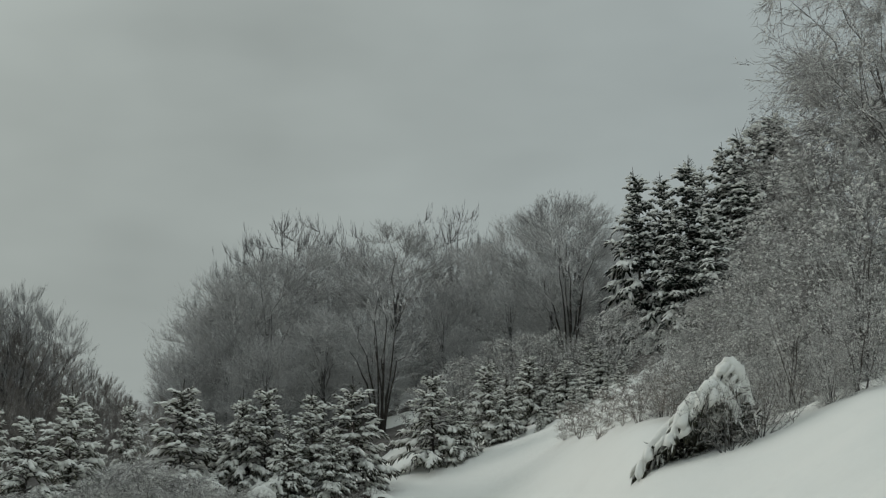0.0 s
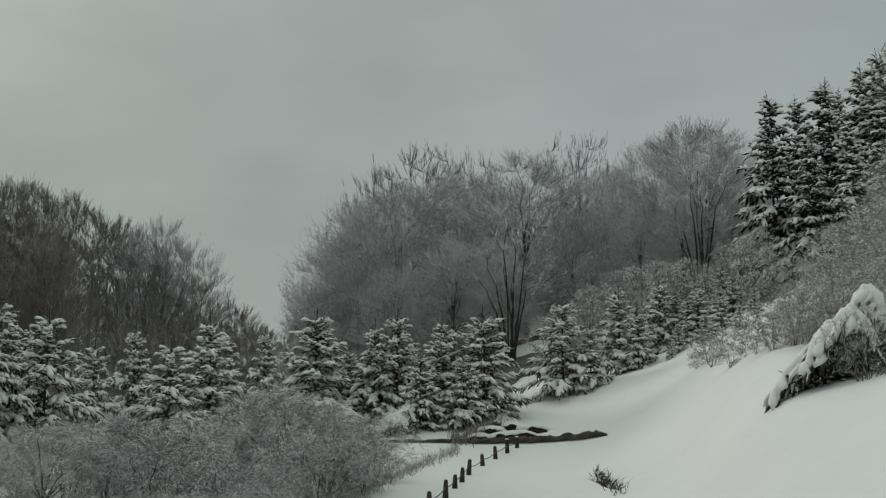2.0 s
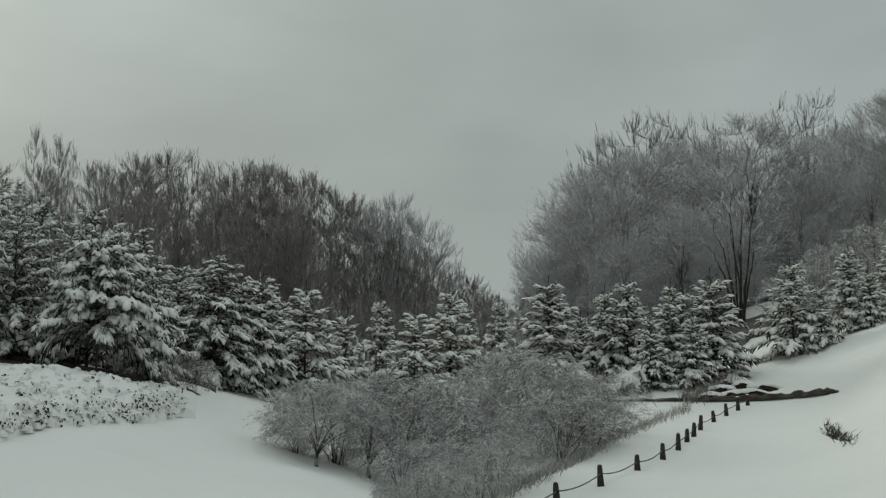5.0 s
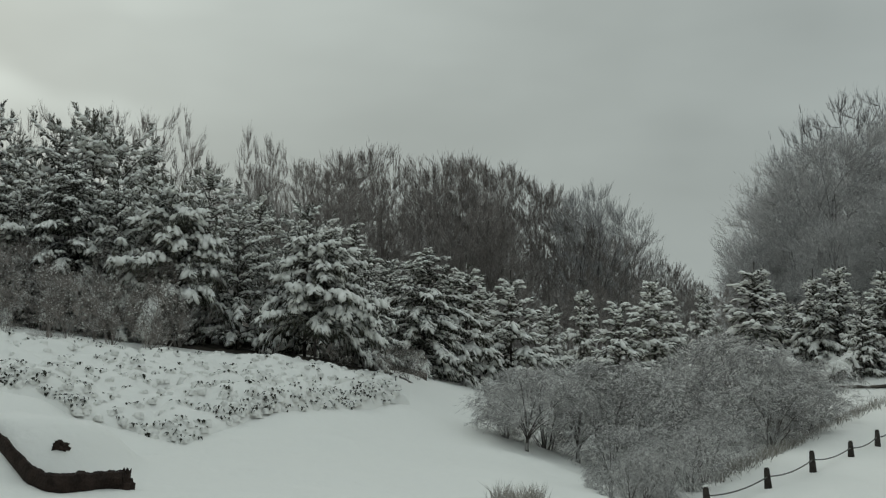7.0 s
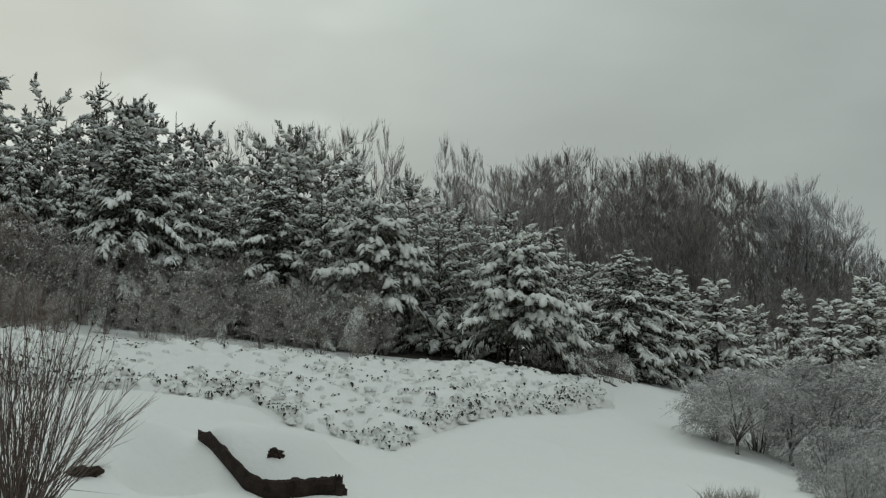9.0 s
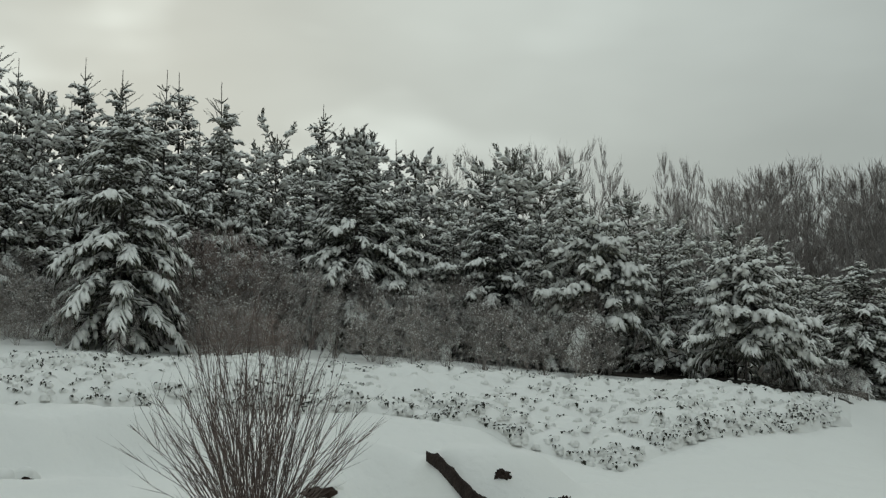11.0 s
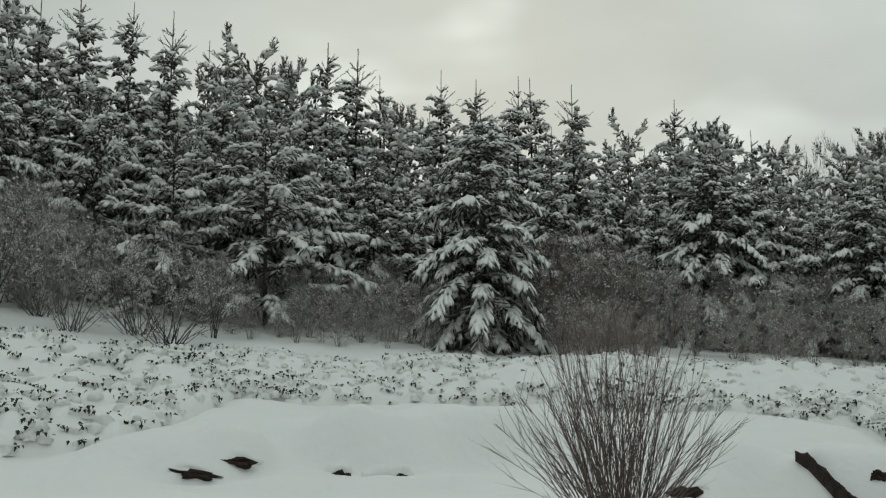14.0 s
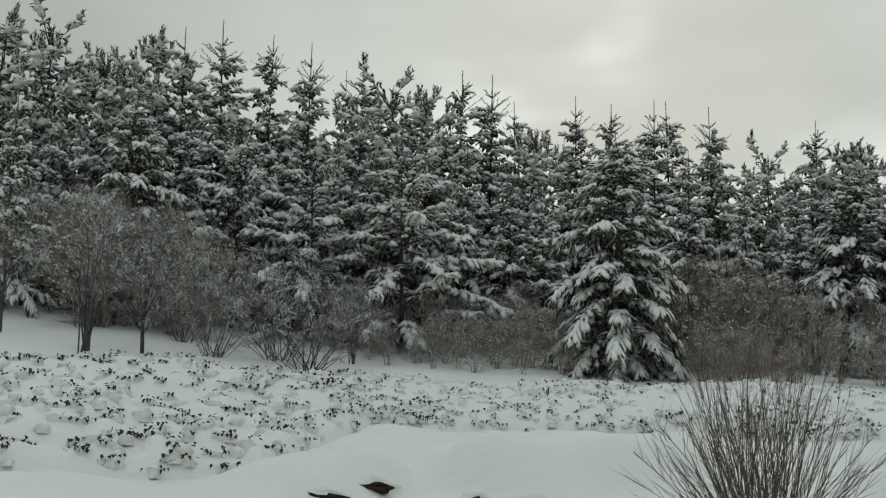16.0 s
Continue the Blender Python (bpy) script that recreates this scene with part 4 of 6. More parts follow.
def forest_floor(name, label, az0, az1, near, far, seed, ragged=1.0, material=None):
    """Dark sheet under the trees, for leaf litter and brush or for painted shade, ragged along its near edge."""
    v, f = [], []
    azs, n = np.arange(az0, az1 + 0.01, 0.5), 24
    for a in azs:
        lo = near + ragged * (5.0 * noise.noise((a * 0.7, seed, 0)) + 2.0 * noise.noise((a * 2.9, seed, 5)))
        for j in range(n):
            r = lo + (far - lo) * (j / (n - 1)) ** 1.6
            p = spot(a, r, -0.1 if j in (0, n - 1) else 0.12)
            v.append(tuple(p))
    for i in range(len(azs) - 1):
        f += [(i * n + j, (i + 1) * n + j, (i + 1) * n + j + 1, i * n + j + 1) for j in range(n - 1)]
    tagged(new(name, mesh(name, v, f, material or M_LITTER, True)), label, "undergrowth", kind="stuff")


forest_floor("leaf_litter", "dark leaf litter and brush under the beeches", -9.0, 11.5, 54.0, 150.0, 2)
forest_floor("leaf_litter", "brown litter on the wooded hillside", 13.0, 40.0, 47.0, 150.0, 7)
# added backdrop: its dark colour paints the deep shade seen through the conifers
forest_floor("leaf_litter", "added dark sheet on the plantation floor, shade between the conifers put into its colour", 25.5, 96.0, 29.5, 70.0, 4, 0.35, M_EARTH_SHADE)

# ------------------------------------------------------------ conifers
SPRUCE = "young green spruce loaded with snow, thin bare leader on top"
G = "young conifer plantation"
spruce_kinds = [
    conifer("spruce_tree", SPRUCE, 11, 7.0, 1.9, whorl=0.66, arms=7, rise=(0.2, 1.1), sag=(0.75, 0.4), load=1.0, blunt=0.92, leader=0.85, bare=0.13, fat=0.034, step=0.145, group=G),
    conifer("spruce_tree", SPRUCE, 12, 7.0, 1.7, whorl=0.62, arms=7, rise=(0.25, 1.2), sag=(0.7, 0.4), load=0.95, blunt=0.92, leader=0.95, bare=0.13, fat=0.034, step=0.145, group=G),
    conifer("spruce_tree", SPRUCE, 13, 6.0, 1.95, whorl=0.5, arms=8, rise=(0.15, 0.9), sag=(0.78, 0.45), load=0.95, blunt=0.55, leader=0.7, fat=0.031, step=0.105, uneven=0.25, pad=0.052,
            tongue=0.2, bare=0.07, skirt=0.8, inner=10, group=G),
]
PINE = "bushy young pine with upright candles and heavy snow pads"
pine_kinds = [
    conifer("pine_tree", PINE, 21, 6.0, 2.1, whorl=0.72, arms=7, rise=(0.35, 1.2), sag=(0.9, 0.5), load=1.0, leader=0.6, shoot=0.26, fat=0.034, needles=M_PINE, blunt=0.48,
            uneven=0.35, candles=True, step=0.17, bare=0.13, pad=0.078, tongue=0.3, curl=0.15, group=G),
    conifer("pine_tree", PINE, 22, 6.0, 1.8, whorl=0.68, arms=7, rise=(0.4, 1.3), sag=(0.85, 0.5), load=1.0, leader=0.65, shoot=0.26, fat=0.034, needles=M_PINE, blunt=0.48,
            uneven=0.35, candles=True, step=0.17, bare=0.13, pad=0.078, tongue=0.3, curl=0.15, group=G),
]
wide_kinds = [conifer("spreading_pine", "low spreading pine bowed down by thick snow pads", 31, 4.4, 2.4, whorl=0.46, arms=9, rise=(0.25, 1.0), sag=(0.6, 0.4), load=1.0, leader=0.4,
                      shoot=0.32, fat=0.046, needles=M_PINE, blunt=0.42, uneven=0.2, bare=0.3, candles=True, step=0.16, pad=0.1, tongue=0.4, inner=14)]
back_kinds = [conifer("spruce_tree", SPRUCE, 17, 7.0, 1.9, whorl=0.6, rise=(0.2, 1.1), sag=(0.7, 0.4), load=0.95, blunt=0.7, leader=0.8, bare=0.1, shoot=0.42, fat=0.062, step=0.3,
                      inner=5, pad=0.08, tongue=0.4, group=G)]
small_kinds = [conifer("spruce_sapling", "small bright snow-covered spruce with spiky twigs", 51 + i, 3.8, 1.08, whorl=0.4, arms=7, rise=(0.4, 1.2), sag=(0.7, 0.4), load=1.0,
                       leader=0.6, shoot=0.26, fat=0.038, blunt=0.9, step=0.18, uneven=0.3, inner=2, pad=0.062, tongue=0.24, curl=0.1, group="spruce saplings along the path") for i in range(3)]
all_kinds = spruce_kinds + pine_kinds + wide_kinds + small_kinds + back_kinds
set_out(all_kinds, [
    (85.34, 31.0, 20.22, 4),
    (83.46, 31.0, 20.93, 3),
    (81.12, 31.0, 19.17, 4),
    (80.01, 30.0, 19.45, 3, 0.8),
    (78.79, 31.0, 19.95, 4),
    (77.53, 31.0, 20.23, 0),
    (75.76, 31.0, 20.73, 1),
    (73.79, 31.0, 20.25, 0),
    (71.94, 31.0, 19.99, 1),
    (70.19, 31.0, 18.84, 0, 0.8),
    (69.29, 31.0, 19.49, 1),
    (68.18, 30.0, 19.35, 3),
    (66.36, 30.0, 18.45, 4, 0.8),
    (64.92, 31.0, 19.09, 0),
    (63.59, 31.0, 18.85, 1),
    (62.27, 31.0, 17.69, 0, 0.9),
    (61.61, 30.0, 16.69, 4),
    (59.60, 31.0, 17.96, 1),
    (58.10, 31.0, 17.56, 0),
    (56.16, 31.0, 17.63, 1),
    (55.35, 32.0, 17.55, 0),
    (53.50, 31.0, 17.23, 1),
    (51.18, 30.0, 15.89, 3),
    (49.15, 31.0, 16.43, 0),
    (47.80, 30.0, 15.45, 4),
    (85.11, 33.7, 17.60, 9, 1.1),
    (83.53, 34.9, 17.17, 9, 1.1),
    (81.98, 33.7, 17.48, 9, 1.1),
    (80.37, 35.0, 17.36, 9, 1.1),
    (78.76, 35.0, 17.44, 9, 1.1),
    (77.08, 33.8, 16.78, 9, 1.1),
    (75.43, 34.4, 16.89, 9, 1.1),
    (73.77, 35.5, 16.98, 9, 1.1),
    (72.10, 33.5, 17.30, 9, 1.1),
    (70.36, 34.3, 16.16, 9, 1.1),
    (68.69, 34.2, 16.98, 9, 1.1),
    (66.98, 35.4, 16.77, 9, 1.1),
    (65.28, 33.9, 16.81, 9, 1.1),
    (63.57, 34.6, 16.18, 9, 1.1),
    (61.87, 35.2, 15.54, 9, 1.1),
    (60.18, 33.9, 16.10, 9, 1.1),
    (58.51, 35.5, 15.30, 9, 1.1),
    (56.83, 35.0, 16.09, 9, 1.1),
    (55.20, 34.8, 14.82, 9, 1.1),
    (53.55, 35.1, 15.39, 9, 1.1),
    (51.96, 33.9, 14.52, 9, 1.1),
    (50.37, 33.9, 14.38, 9, 1.1),
    (48.78, 34.2, 14.85, 9, 1.1),
    (47.26, 34.3, 14.23, 9, 1.1),
], 12)
set_out(all_kinds, [
    (84.57, 28.0, 16.77, 1),
    (82.38, 29.0, 16.28, 3),
    (79.48, 28.0, 17.03, 2),
    (77.20, 29.0, 16.72, 0),
    (74.93, 28.5, 17.11, 3),
    (71.52, 27.5, 15.80, 3, 1.1),
    (67.37, 26.5, 16.68, 3, 1.25),
    (69.47, 29.0, 16.87, 4),
    (64.48, 28.5, 15.73, 1),
    (62.65, 28.0, 14.74, 0),
    (61.09, 28.0, 13.23, 6),
    (57.67, 25.2, 16.31, 2, 1.05),
    (54.68, 29.0, 15.36, 0),
    (52.22, 28.5, 14.04, 1, 0.8),
    (50.03, 28.0, 13.94, 1),
    (47.73, 27.5, 14.29, 2),
    (46.25, 28.0, 13.48, 3),
], 13)
set_out(all_kinds, [
    (48.27, 28.0, 12.83, 2),
    (47.26, 30.0, 15.37, 4),
    (45.59, 31.0, 14.95, 0),
    (44.69, 30.0, 14.46, 4, 0.9),
    (43.41, 31.0, 13.82, 1),
    (41.86, 30.0, 14.30, 3),
    (40.44, 30.0, 14.65, 4),
    (39.04, 30.0, 14.12, 3),
    (37.77, 31.0, 13.96, 1),
    (45.72, 28.0, 12.84, 2),
    (43.16, 28.0, 12.58, 3),
    (41.12, 28.0, 12.55, 2),
    (39.08, 27.5, 12.26, 3),
    (36.57, 27.0, 11.69, 5, 0.85),
    (33.84, 27.5, 11.09, 3),
    (35.29, 30.0, 12.38, 4),
    (33.08, 30.0, 11.55, 3),
    (30.90, 28.5, 10.95, 4, 1.1),
    (30.46, 26.2, 9.96, 5, 0.9),
    (28.75, 29.0, 10.60, 0),
    (28.10, 28.0, 9.35, 1),
    (25.65, 31.5, 9.12, 2, 1.3),
    (23.77, 33.0, 8.59, 7, 1.15),
    (21.79, 34.0, 7.94, 8, 1.15),
    (27.29, 34.0, 8.76, 6),
    (26.16, 35.0, 8.12, 7),
    (18.54, 41.0, 7.45, 7, 0.8),
    (17.05, 38.0, 6.85, 8, 1.2),
    (15.47, 40.0, 7.78, 6, 1.1),
    (14.66, 41.0, 7.14, 0, 0.8),
    (20.10, 40.0, 6.67, 6),
    (13.36, 52.0, 7.34, 7, 0.8),
    (22.80, 37.0, 7.34, 8),
    (11.14, 44.0, 8.10, 6, 1.3),
    (8.71, 45.0, 7.71, 7, 1.1),
    (7.75, 45.0, 8.07, 8, 1.1),
    (5.81, 44.5, 7.83, 6, 1.2),
    (4.12, 44.5, 8.30, 7, 1.2),
    (0.77, 47.0, 8.61, 8, 1.25),
    (-1.59, 49.0, 9.04, 6, 1.1),
    (-3.34, 51.0, 9.32, 7, 1.1),
    (-5.99, 53.0, 9.71, 8, 1.2),
    (-2.38, 48.0, 8.13, 7, 1.1),
    (-4.46, 50.0, 8.54, 6, 1.1),
    (-0.38, 47.0, 7.46, 8, 1.1),
    (6.78, 43.0, 6.56, 7, 1.1),
    (4.98, 43.0, 6.44, 6, 1.2),
    (-5.13, 51.0, 8.05, 7, 1.1),
    (9.80, 46.0, 6.55, 8, 1.1),
    (-6.73, 52.0, 8.81, 6, 1.1),
    (-7.53, 54.0, 9.24, 8, 1.1),
    (-5.31, 48.0, 6.89, 7, 1.1),
    (-3.71, 47.0, 6.69, 6, 1.1),
    (-6.65, 46.0, 6.85, 8, 1),
    (28.66, 33.0, 8.93, 6),
    (27.32, 35.0, 8.66, 7),
    (24.60, 33.4, 8.20, 6),
    (47.25, 34.3, 12.53, 9, 1.1),
    (45.34, 34.5, 11.89, 9, 1.1),
    (43.43, 34.2, 11.59, 9, 1.1),
    (41.51, 33.3, 12.17, 9, 1.1),
    (39.61, 33.8, 11.49, 9, 1.1),
    (37.72, 33.1, 11.13, 9, 1.1),
    (35.82, 34.4, 11.42, 9, 1.1),
    (-4.01, 51.1, 8.82, 6, 1.1),
    (-4.91, 50.1, 9.09, 7, 1.2),
    (-5.84, 48.1, 8.91, 8, 1.1),
    (-3.24, 53.1, 9.01, 7, 1.1),
    (-2.37, 54.1, 8.57, 6, 1.1),
    (-6.54, 46.1, 8.23, 7, 1.1),
    (-5.17, 47.1, 7.86, 8, 1.2),
    (-4.05, 48.1, 7.44, 6, 1.2),
    (-7.23, 49.1, 8.92, 8, 1.1),
    (-6.39, 52.1, 9.38, 6, 1),
], 14, squash=(1.0, 1.15))
retire(all_kinds)

# ------------------------------------------------------------ shrubs
RIME = "rounded leafless shrub grey with rime and snow"
rime_kinds = [crowned("rimed_shrub", RIME, 120 + i, 2.6, 1.5, M_SHRUB, "shrub", stems=5, limbs=14, tips=300, fan=(7, 3), twig=0.36, fine=0.0048, low=0.06, waist=0.5, trunk=0.012,
                      bark=M_TWIG, lift=0.1, droop=0.42, spray=0.32, snow=260, clot=0.022, group="rimed shrubs by the path") for i in range(3)]
rime_kinds.append(crowned("rimed_shrub", "umbrella-shaped leafless shrub on a short dark trunk, grey with rime", 124, 2.5, 1.75, M_SHRUB, "shrub", limbs=16, tips=360, fan=(9, 3), twig=0.3,
                          fine=0.0042, low=0.24, waist=0.42, trunk=0.03, start=(0.1, 0.25), stem_top=0.3, bark=M_TWIG, lift=0.1, droop=0.3, spray=0.4, snow=300, clot=0.022,
                          group="rimed shrubs by the path"))
set_out(rime_kinds, [
    (21.10, 22.8, 3.55, 3, 1.05),
    (18.90, 23.8, 3.85, 3, 1.05),
    (17.30, 24.4, 3.90, 2),
    (20.10, 23.9, 3.50, 0),
    (22.10, 23.6, 2.90, 1, 0.9),
    (15.98, 25.5, 3.26, 0),
    (14.33, 30.0, 3.64, 1),
    (12.19, 30.5, 4.97, 2),
    (10.50, 30.5, 4.27, 0),
    (9.18, 30.0, 2.85, 1),
    (16.43, 25.5, 2.08, 2),
    (13.58, 30.0, 1.99, 0),
    (14.98, 30.0, 0.80, 1),
    (13.15, 31.5, 4.84, 0),
    (11.21, 30.0, 2.72, 0),
    (17.31, 25.5, 0.08, 2),
    (17.51, 21.0, 1.07, 0),
    (17.50, 18.4, -0.75, 0),
    (15.10, 20.9, 0.55, 1),
    (14.20, 22.0, 0.95, 2),
    (13.40, 23.4, 1.35, 0),
    (16.70, 19.0, -0.2, 1),
    (15.82, 21.0, 0.47, 2),
    (18.20, 18.9, -0.7, 2),
    (15.90, 19.8, 0.2, 0),
    (15.89, 22.3, 1.10, 2, 1.2),
    (13.26, 25.0, 2.12, 1, 1.2),
    (10.79, 28.5, 3.14, 0, 1.2),
    (9.63, 30.5, 3.51, 1, 1.2),
    (8.72, 32.5, 3.77, 2, 1.2),
], 15, squash=(0.9, 1.15))
SLOPE = "tall rimed leafless shrub with snow clots on its twigs"
tall_kinds = [crowned("rimed_bush", SLOPE, 130 + i, 5.0, 2.2, M_RIME, "shrub", stems=5, limbs=14, tips=260, fan=(9, 3), twig=0.5, fine=0.007, low=-0.06, waist=0.42, foot_fill=5.0, knee_at=(0.4, 0.65), trunk=0.008,
                      bark=M_TWIG, lift=0.15, droop=0.22, spray=0.5, snow=560, clot=0.05, lumpy=0.35, group="rimed bushes on the slope") for i in range(2)]
set_out(tall_kinds, [
    (-15.75, 33.0, 17.0, 0),
    (-14.17, 33.0, 14.7, 1),
    (-13.33, 31.0, 13.8, 0),
    (-11.84, 33.0, 12.5, 1),
    (-10.52, 35.1, 11.3, 0),
    (-9.14, 36.1, 10.0, 1),
    (-8.52, 33.1, 9.03, 0),
    (-11.03, 33.0, 11.52, 1),
    (-12.93, 30.0, 12.3, 0),
    (-16.18, 27.0, 15.18, 1),
    (-14.69, 27.0, 13.41, 0),
    (-13.23, 26.0, 11.39, 1),
    (-15.65, 24.0, 11.65, 0),
    (-11.67, 29.0, 10.63, 0),
    (-10.00, 31.1, 9.84, 1),
    (-17.19, 35.0, 18.38, 1),
    (-14.55, 23.5, 9.65, 1),
    (-11.89, 24.0, 8.94, 0, 0.8),
    (-17.50, 38.0, 20.51, 0),
], 16, squash=(0.9, 1.1))
set_out(tall_kinds, [
    (0.92, 54.5, 8.08, 0),
    (-0.38, 55.2, 8.95, 1),
    (-1.66, 54.0, 8.90, 0),
    (-2.28, 53.5, 9.82, 1),
    (-3.57, 55.2, 10.03, 0),
    (-4.33, 52.2, 10.14, 1),
    (-5.88, 55.5, 9.81, 0),
    (-6.64, 53.3, 10.92, 1),
    (-7.55, 55.8, 11.10, 0),
], 26, squash=(0.9, 1.2))
retire(tall_kinds)
big_kinds = [crowned("overhanging_tree", "tall leafless tree with drooping snow-dusted branches", 141, 11.0, 4.4, M_RIME, limbs=16, tips=600, fan=(10, 4), twig=0.48, fine=0.0065,
                     low=0.15, waist=0.5, bark=M_TWIG, trunk=0.012, lift=0.0, droop=0.25, spray=0.5, snow=900, clot=0.036)]
set_out(big_kinds, [
    (-18.81, 37.9, 25.14, 0, 0.9),
    (-19.35, 34.9, 23.14, 0, 0.9),
], 17)
retire(big_kinds)

THICK = "dark leafless shrub of many upright stems flecked with snow"
thick_kinds = [crowned("thicket_shrub", THICK, 150 + i, 2.2, 0.85, M_THICKET, "shrub", stems=5, limbs=10, tips=72, fan=(8, 3), twig=0.34, fine=0.0048, low=0.02, waist=0.52, foot_fill=2.6,
                       trunk=0.007, knee_at=(0.5, 0.7), lift=0.45, spray=0.4, snow=100, clot=0.032, group="leafless thicket before the conifers") for i in range(3)]
set_out(thick_kinds, [
    (55.59, 26.2, 9.71, 2),
    (56.04, 25.4, 7.64, 0),
    (55.03, 26.8, 8.86, 2),
    (54.30, 26.5, 9.21, 2),
    (54.26, 24.6, 8.05, 0),
    (53.49, 26.7, 8.88, 2),
    (52.92, 26.1, 9.15, 1),
    (53.11, 25.3, 7.98, 0),
    (51.84, 26.5, 8.89, 1),
    (51.11, 27.1, 9.96, 1),
    (51.90, 25.0, 7.78, 0),
    (51.01, 27.0, 9.15, 2),
    (50.56, 26.2, 9.10, 0),
    (50.26, 24.7, 7.12, 0),
    (49.37, 26.6, 9.37, 0),
    (48.77, 26.8, 8.75, 0),
    (48.50, 25.4, 8.03, 2),
    (47.53, 26.7, 9.24, 2),
    (46.98, 26.9, 8.19, 2),
    (46.84, 25.2, 8.03, 0),
    (46.99, 26.9, 8.55, 2),
    (45.95, 26.8, 8.44, 1),
    (46.40, 24.9, 7.07, 0),
    (45.41, 26.7, 7.80, 0),
    (44.74, 26.0, 8.35, 0),
    (44.93, 24.9, 7.58, 0),
    (44.13, 26.6, 8.81, 0),
    (43.76, 27.0, 8.06, 1),
    (43.47, 25.1, 7.13, 0),
    (42.66, 27.2, 8.85, 1),
    (41.95, 26.7, 7.75, 0),
    (41.79, 25.4, 7.84, 1),
    (41.76, 27.0, 7.76, 1),
    (40.21, 26.7, 7.64, 0),
    (41.09, 25.3, 7.47, 1),
    (39.88, 26.4, 7.66, 0),
    (39.30, 27.2, 8.65, 2),
    (39.30, 24.7, 7.10, 1),
    (39.00, 27.0, 8.22, 2),
    (37.60, 26.9, 8.74, 2),
    (37.69, 24.7, 7.29, 0),
    (37.54, 27.0, 8.79, 0),
    (37.06, 27.0, 7.81, 0),
    (37.07, 25.1, 7.31, 1),
    (36.47, 26.7, 8.13, 1),
], 18, squash=(0.85, 1.2))
set_out(thick_kinds, [
    (71.90, 25.1, 7.29, 2),
    (71.06, 26.0, 7.89, 2),
    (70.57, 26.8, 7.55, 2),
    (70.03, 26.4, 8.28, 2),
    (69.68, 26.0, 8.58, 0),
    (68.76, 25.1, 7.84, 2),
    (68.45, 25.9, 8.42, 1),
    (67.20, 26.2, 7.75, 0),
    (67.11, 26.2, 7.95, 2),
    (66.18, 25.2, 7.99, 0),
    (65.38, 25.1, 8.60, 1),
    (64.68, 25.9, 8.09, 2),
    (63.90, 26.6, 8.42, 0),
    (63.44, 25.3, 8.26, 1),
    (62.36, 25.2, 7.71, 1),
    (61.92, 25.3, 8.28, 0),
    (61.66, 25.1, 8.88, 2),
    (60.31, 26.5, 8.42, 1),
    (84.50, 30.2, 12.40, 0),
    (83.14, 29.6, 12.20, 0),
    (81.65, 28.8, 11.80, 0),
    (79.58, 28.2, 11.36, 1),
    (77.61, 26.4, 10.95, 0),
    (76.05, 26.1, 11.86, 0),
    (74.02, 27.8, 10.81, 0),
    (72.32, 27.9, 10.64, 0),
    (68.05, 24.5, 7.67, 1),
    (66.78, 24.9, 7.79, 1),
    (65.92, 24.4, 8.07, 1),
    (64.86, 24.6, 7.59, 0),
    (64.16, 24.3, 8.12, 1),
    (63.08, 24.8, 8.00, 2),
    (61.90, 24.3, 7.25, 1),
    (60.94, 25.0, 7.60, 2),
    (60.20, 24.6, 7.99, 1),
    (59.80, 24.5, 7.53, 0),
    (58.29, 24.9, 7.88, 2),
    (57.67, 24.2, 7.74, 2),
    (57.20, 26.2, 8.60, 0, 1.2),
    (58.13, 26.7, 9.65, 1, 1.2),
    (59.06, 27.2, 9.30, 2, 1.2),
    (59.99, 26.2, 8.95, 0, 1.2),
    (60.92, 26.7, 8.60, 1, 1.2),
    (61.85, 27.2, 9.65, 2, 1.2),
    (62.78, 26.2, 9.30, 0, 1.2),
    (63.71, 26.7, 8.95, 1, 1.2),
    (64.64, 27.2, 8.60, 2, 1.2),
    (65.57, 26.2, 9.65, 0, 1.2),
    (66.50, 26.7, 9.30, 1, 1.2),
    (67.43, 27.2, 8.95, 2, 1.2),
    (68.36, 26.2, 8.60, 0, 1.2),
    (69.29, 26.7, 9.65, 1, 1.2),
    (70.22, 27.2, 9.30, 2, 1.2),
    (29.38, 27.4, 4.73, 1),
    (28.88, 27.3, 4.84, 0),
    (28.38, 28.0, 4.44, 1),
    (27.88, 27.8, 4.47, 2),
    (27.39, 27.3, 4.56, 2),
    (26.89, 28.9, 4.66, 0),
    (26.39, 27.8, 4.68, 0),
    (25.89, 28.6, 4.39, 0),
    (85.00, 29.6, 13.94, 0, 1.1),
    (84.20, 29.7, 13.39, 1, 1.1),
    (82.98, 28.9, 12.91, 0, 1.1),
    (82.27, 29.0, 13.00, 0, 1.1),
    (81.42, 26.7, 12.65, 2, 1.1),
    (80.66, 26.6, 12.91, 2, 1.1),
    (79.63, 27.1, 12.36, 0, 1.1),
    (78.58, 27.2, 12.61, 0, 1.1),
    (77.42, 26.5, 12.59, 2, 1.1),
], 19, squash=(0.85, 1.2))
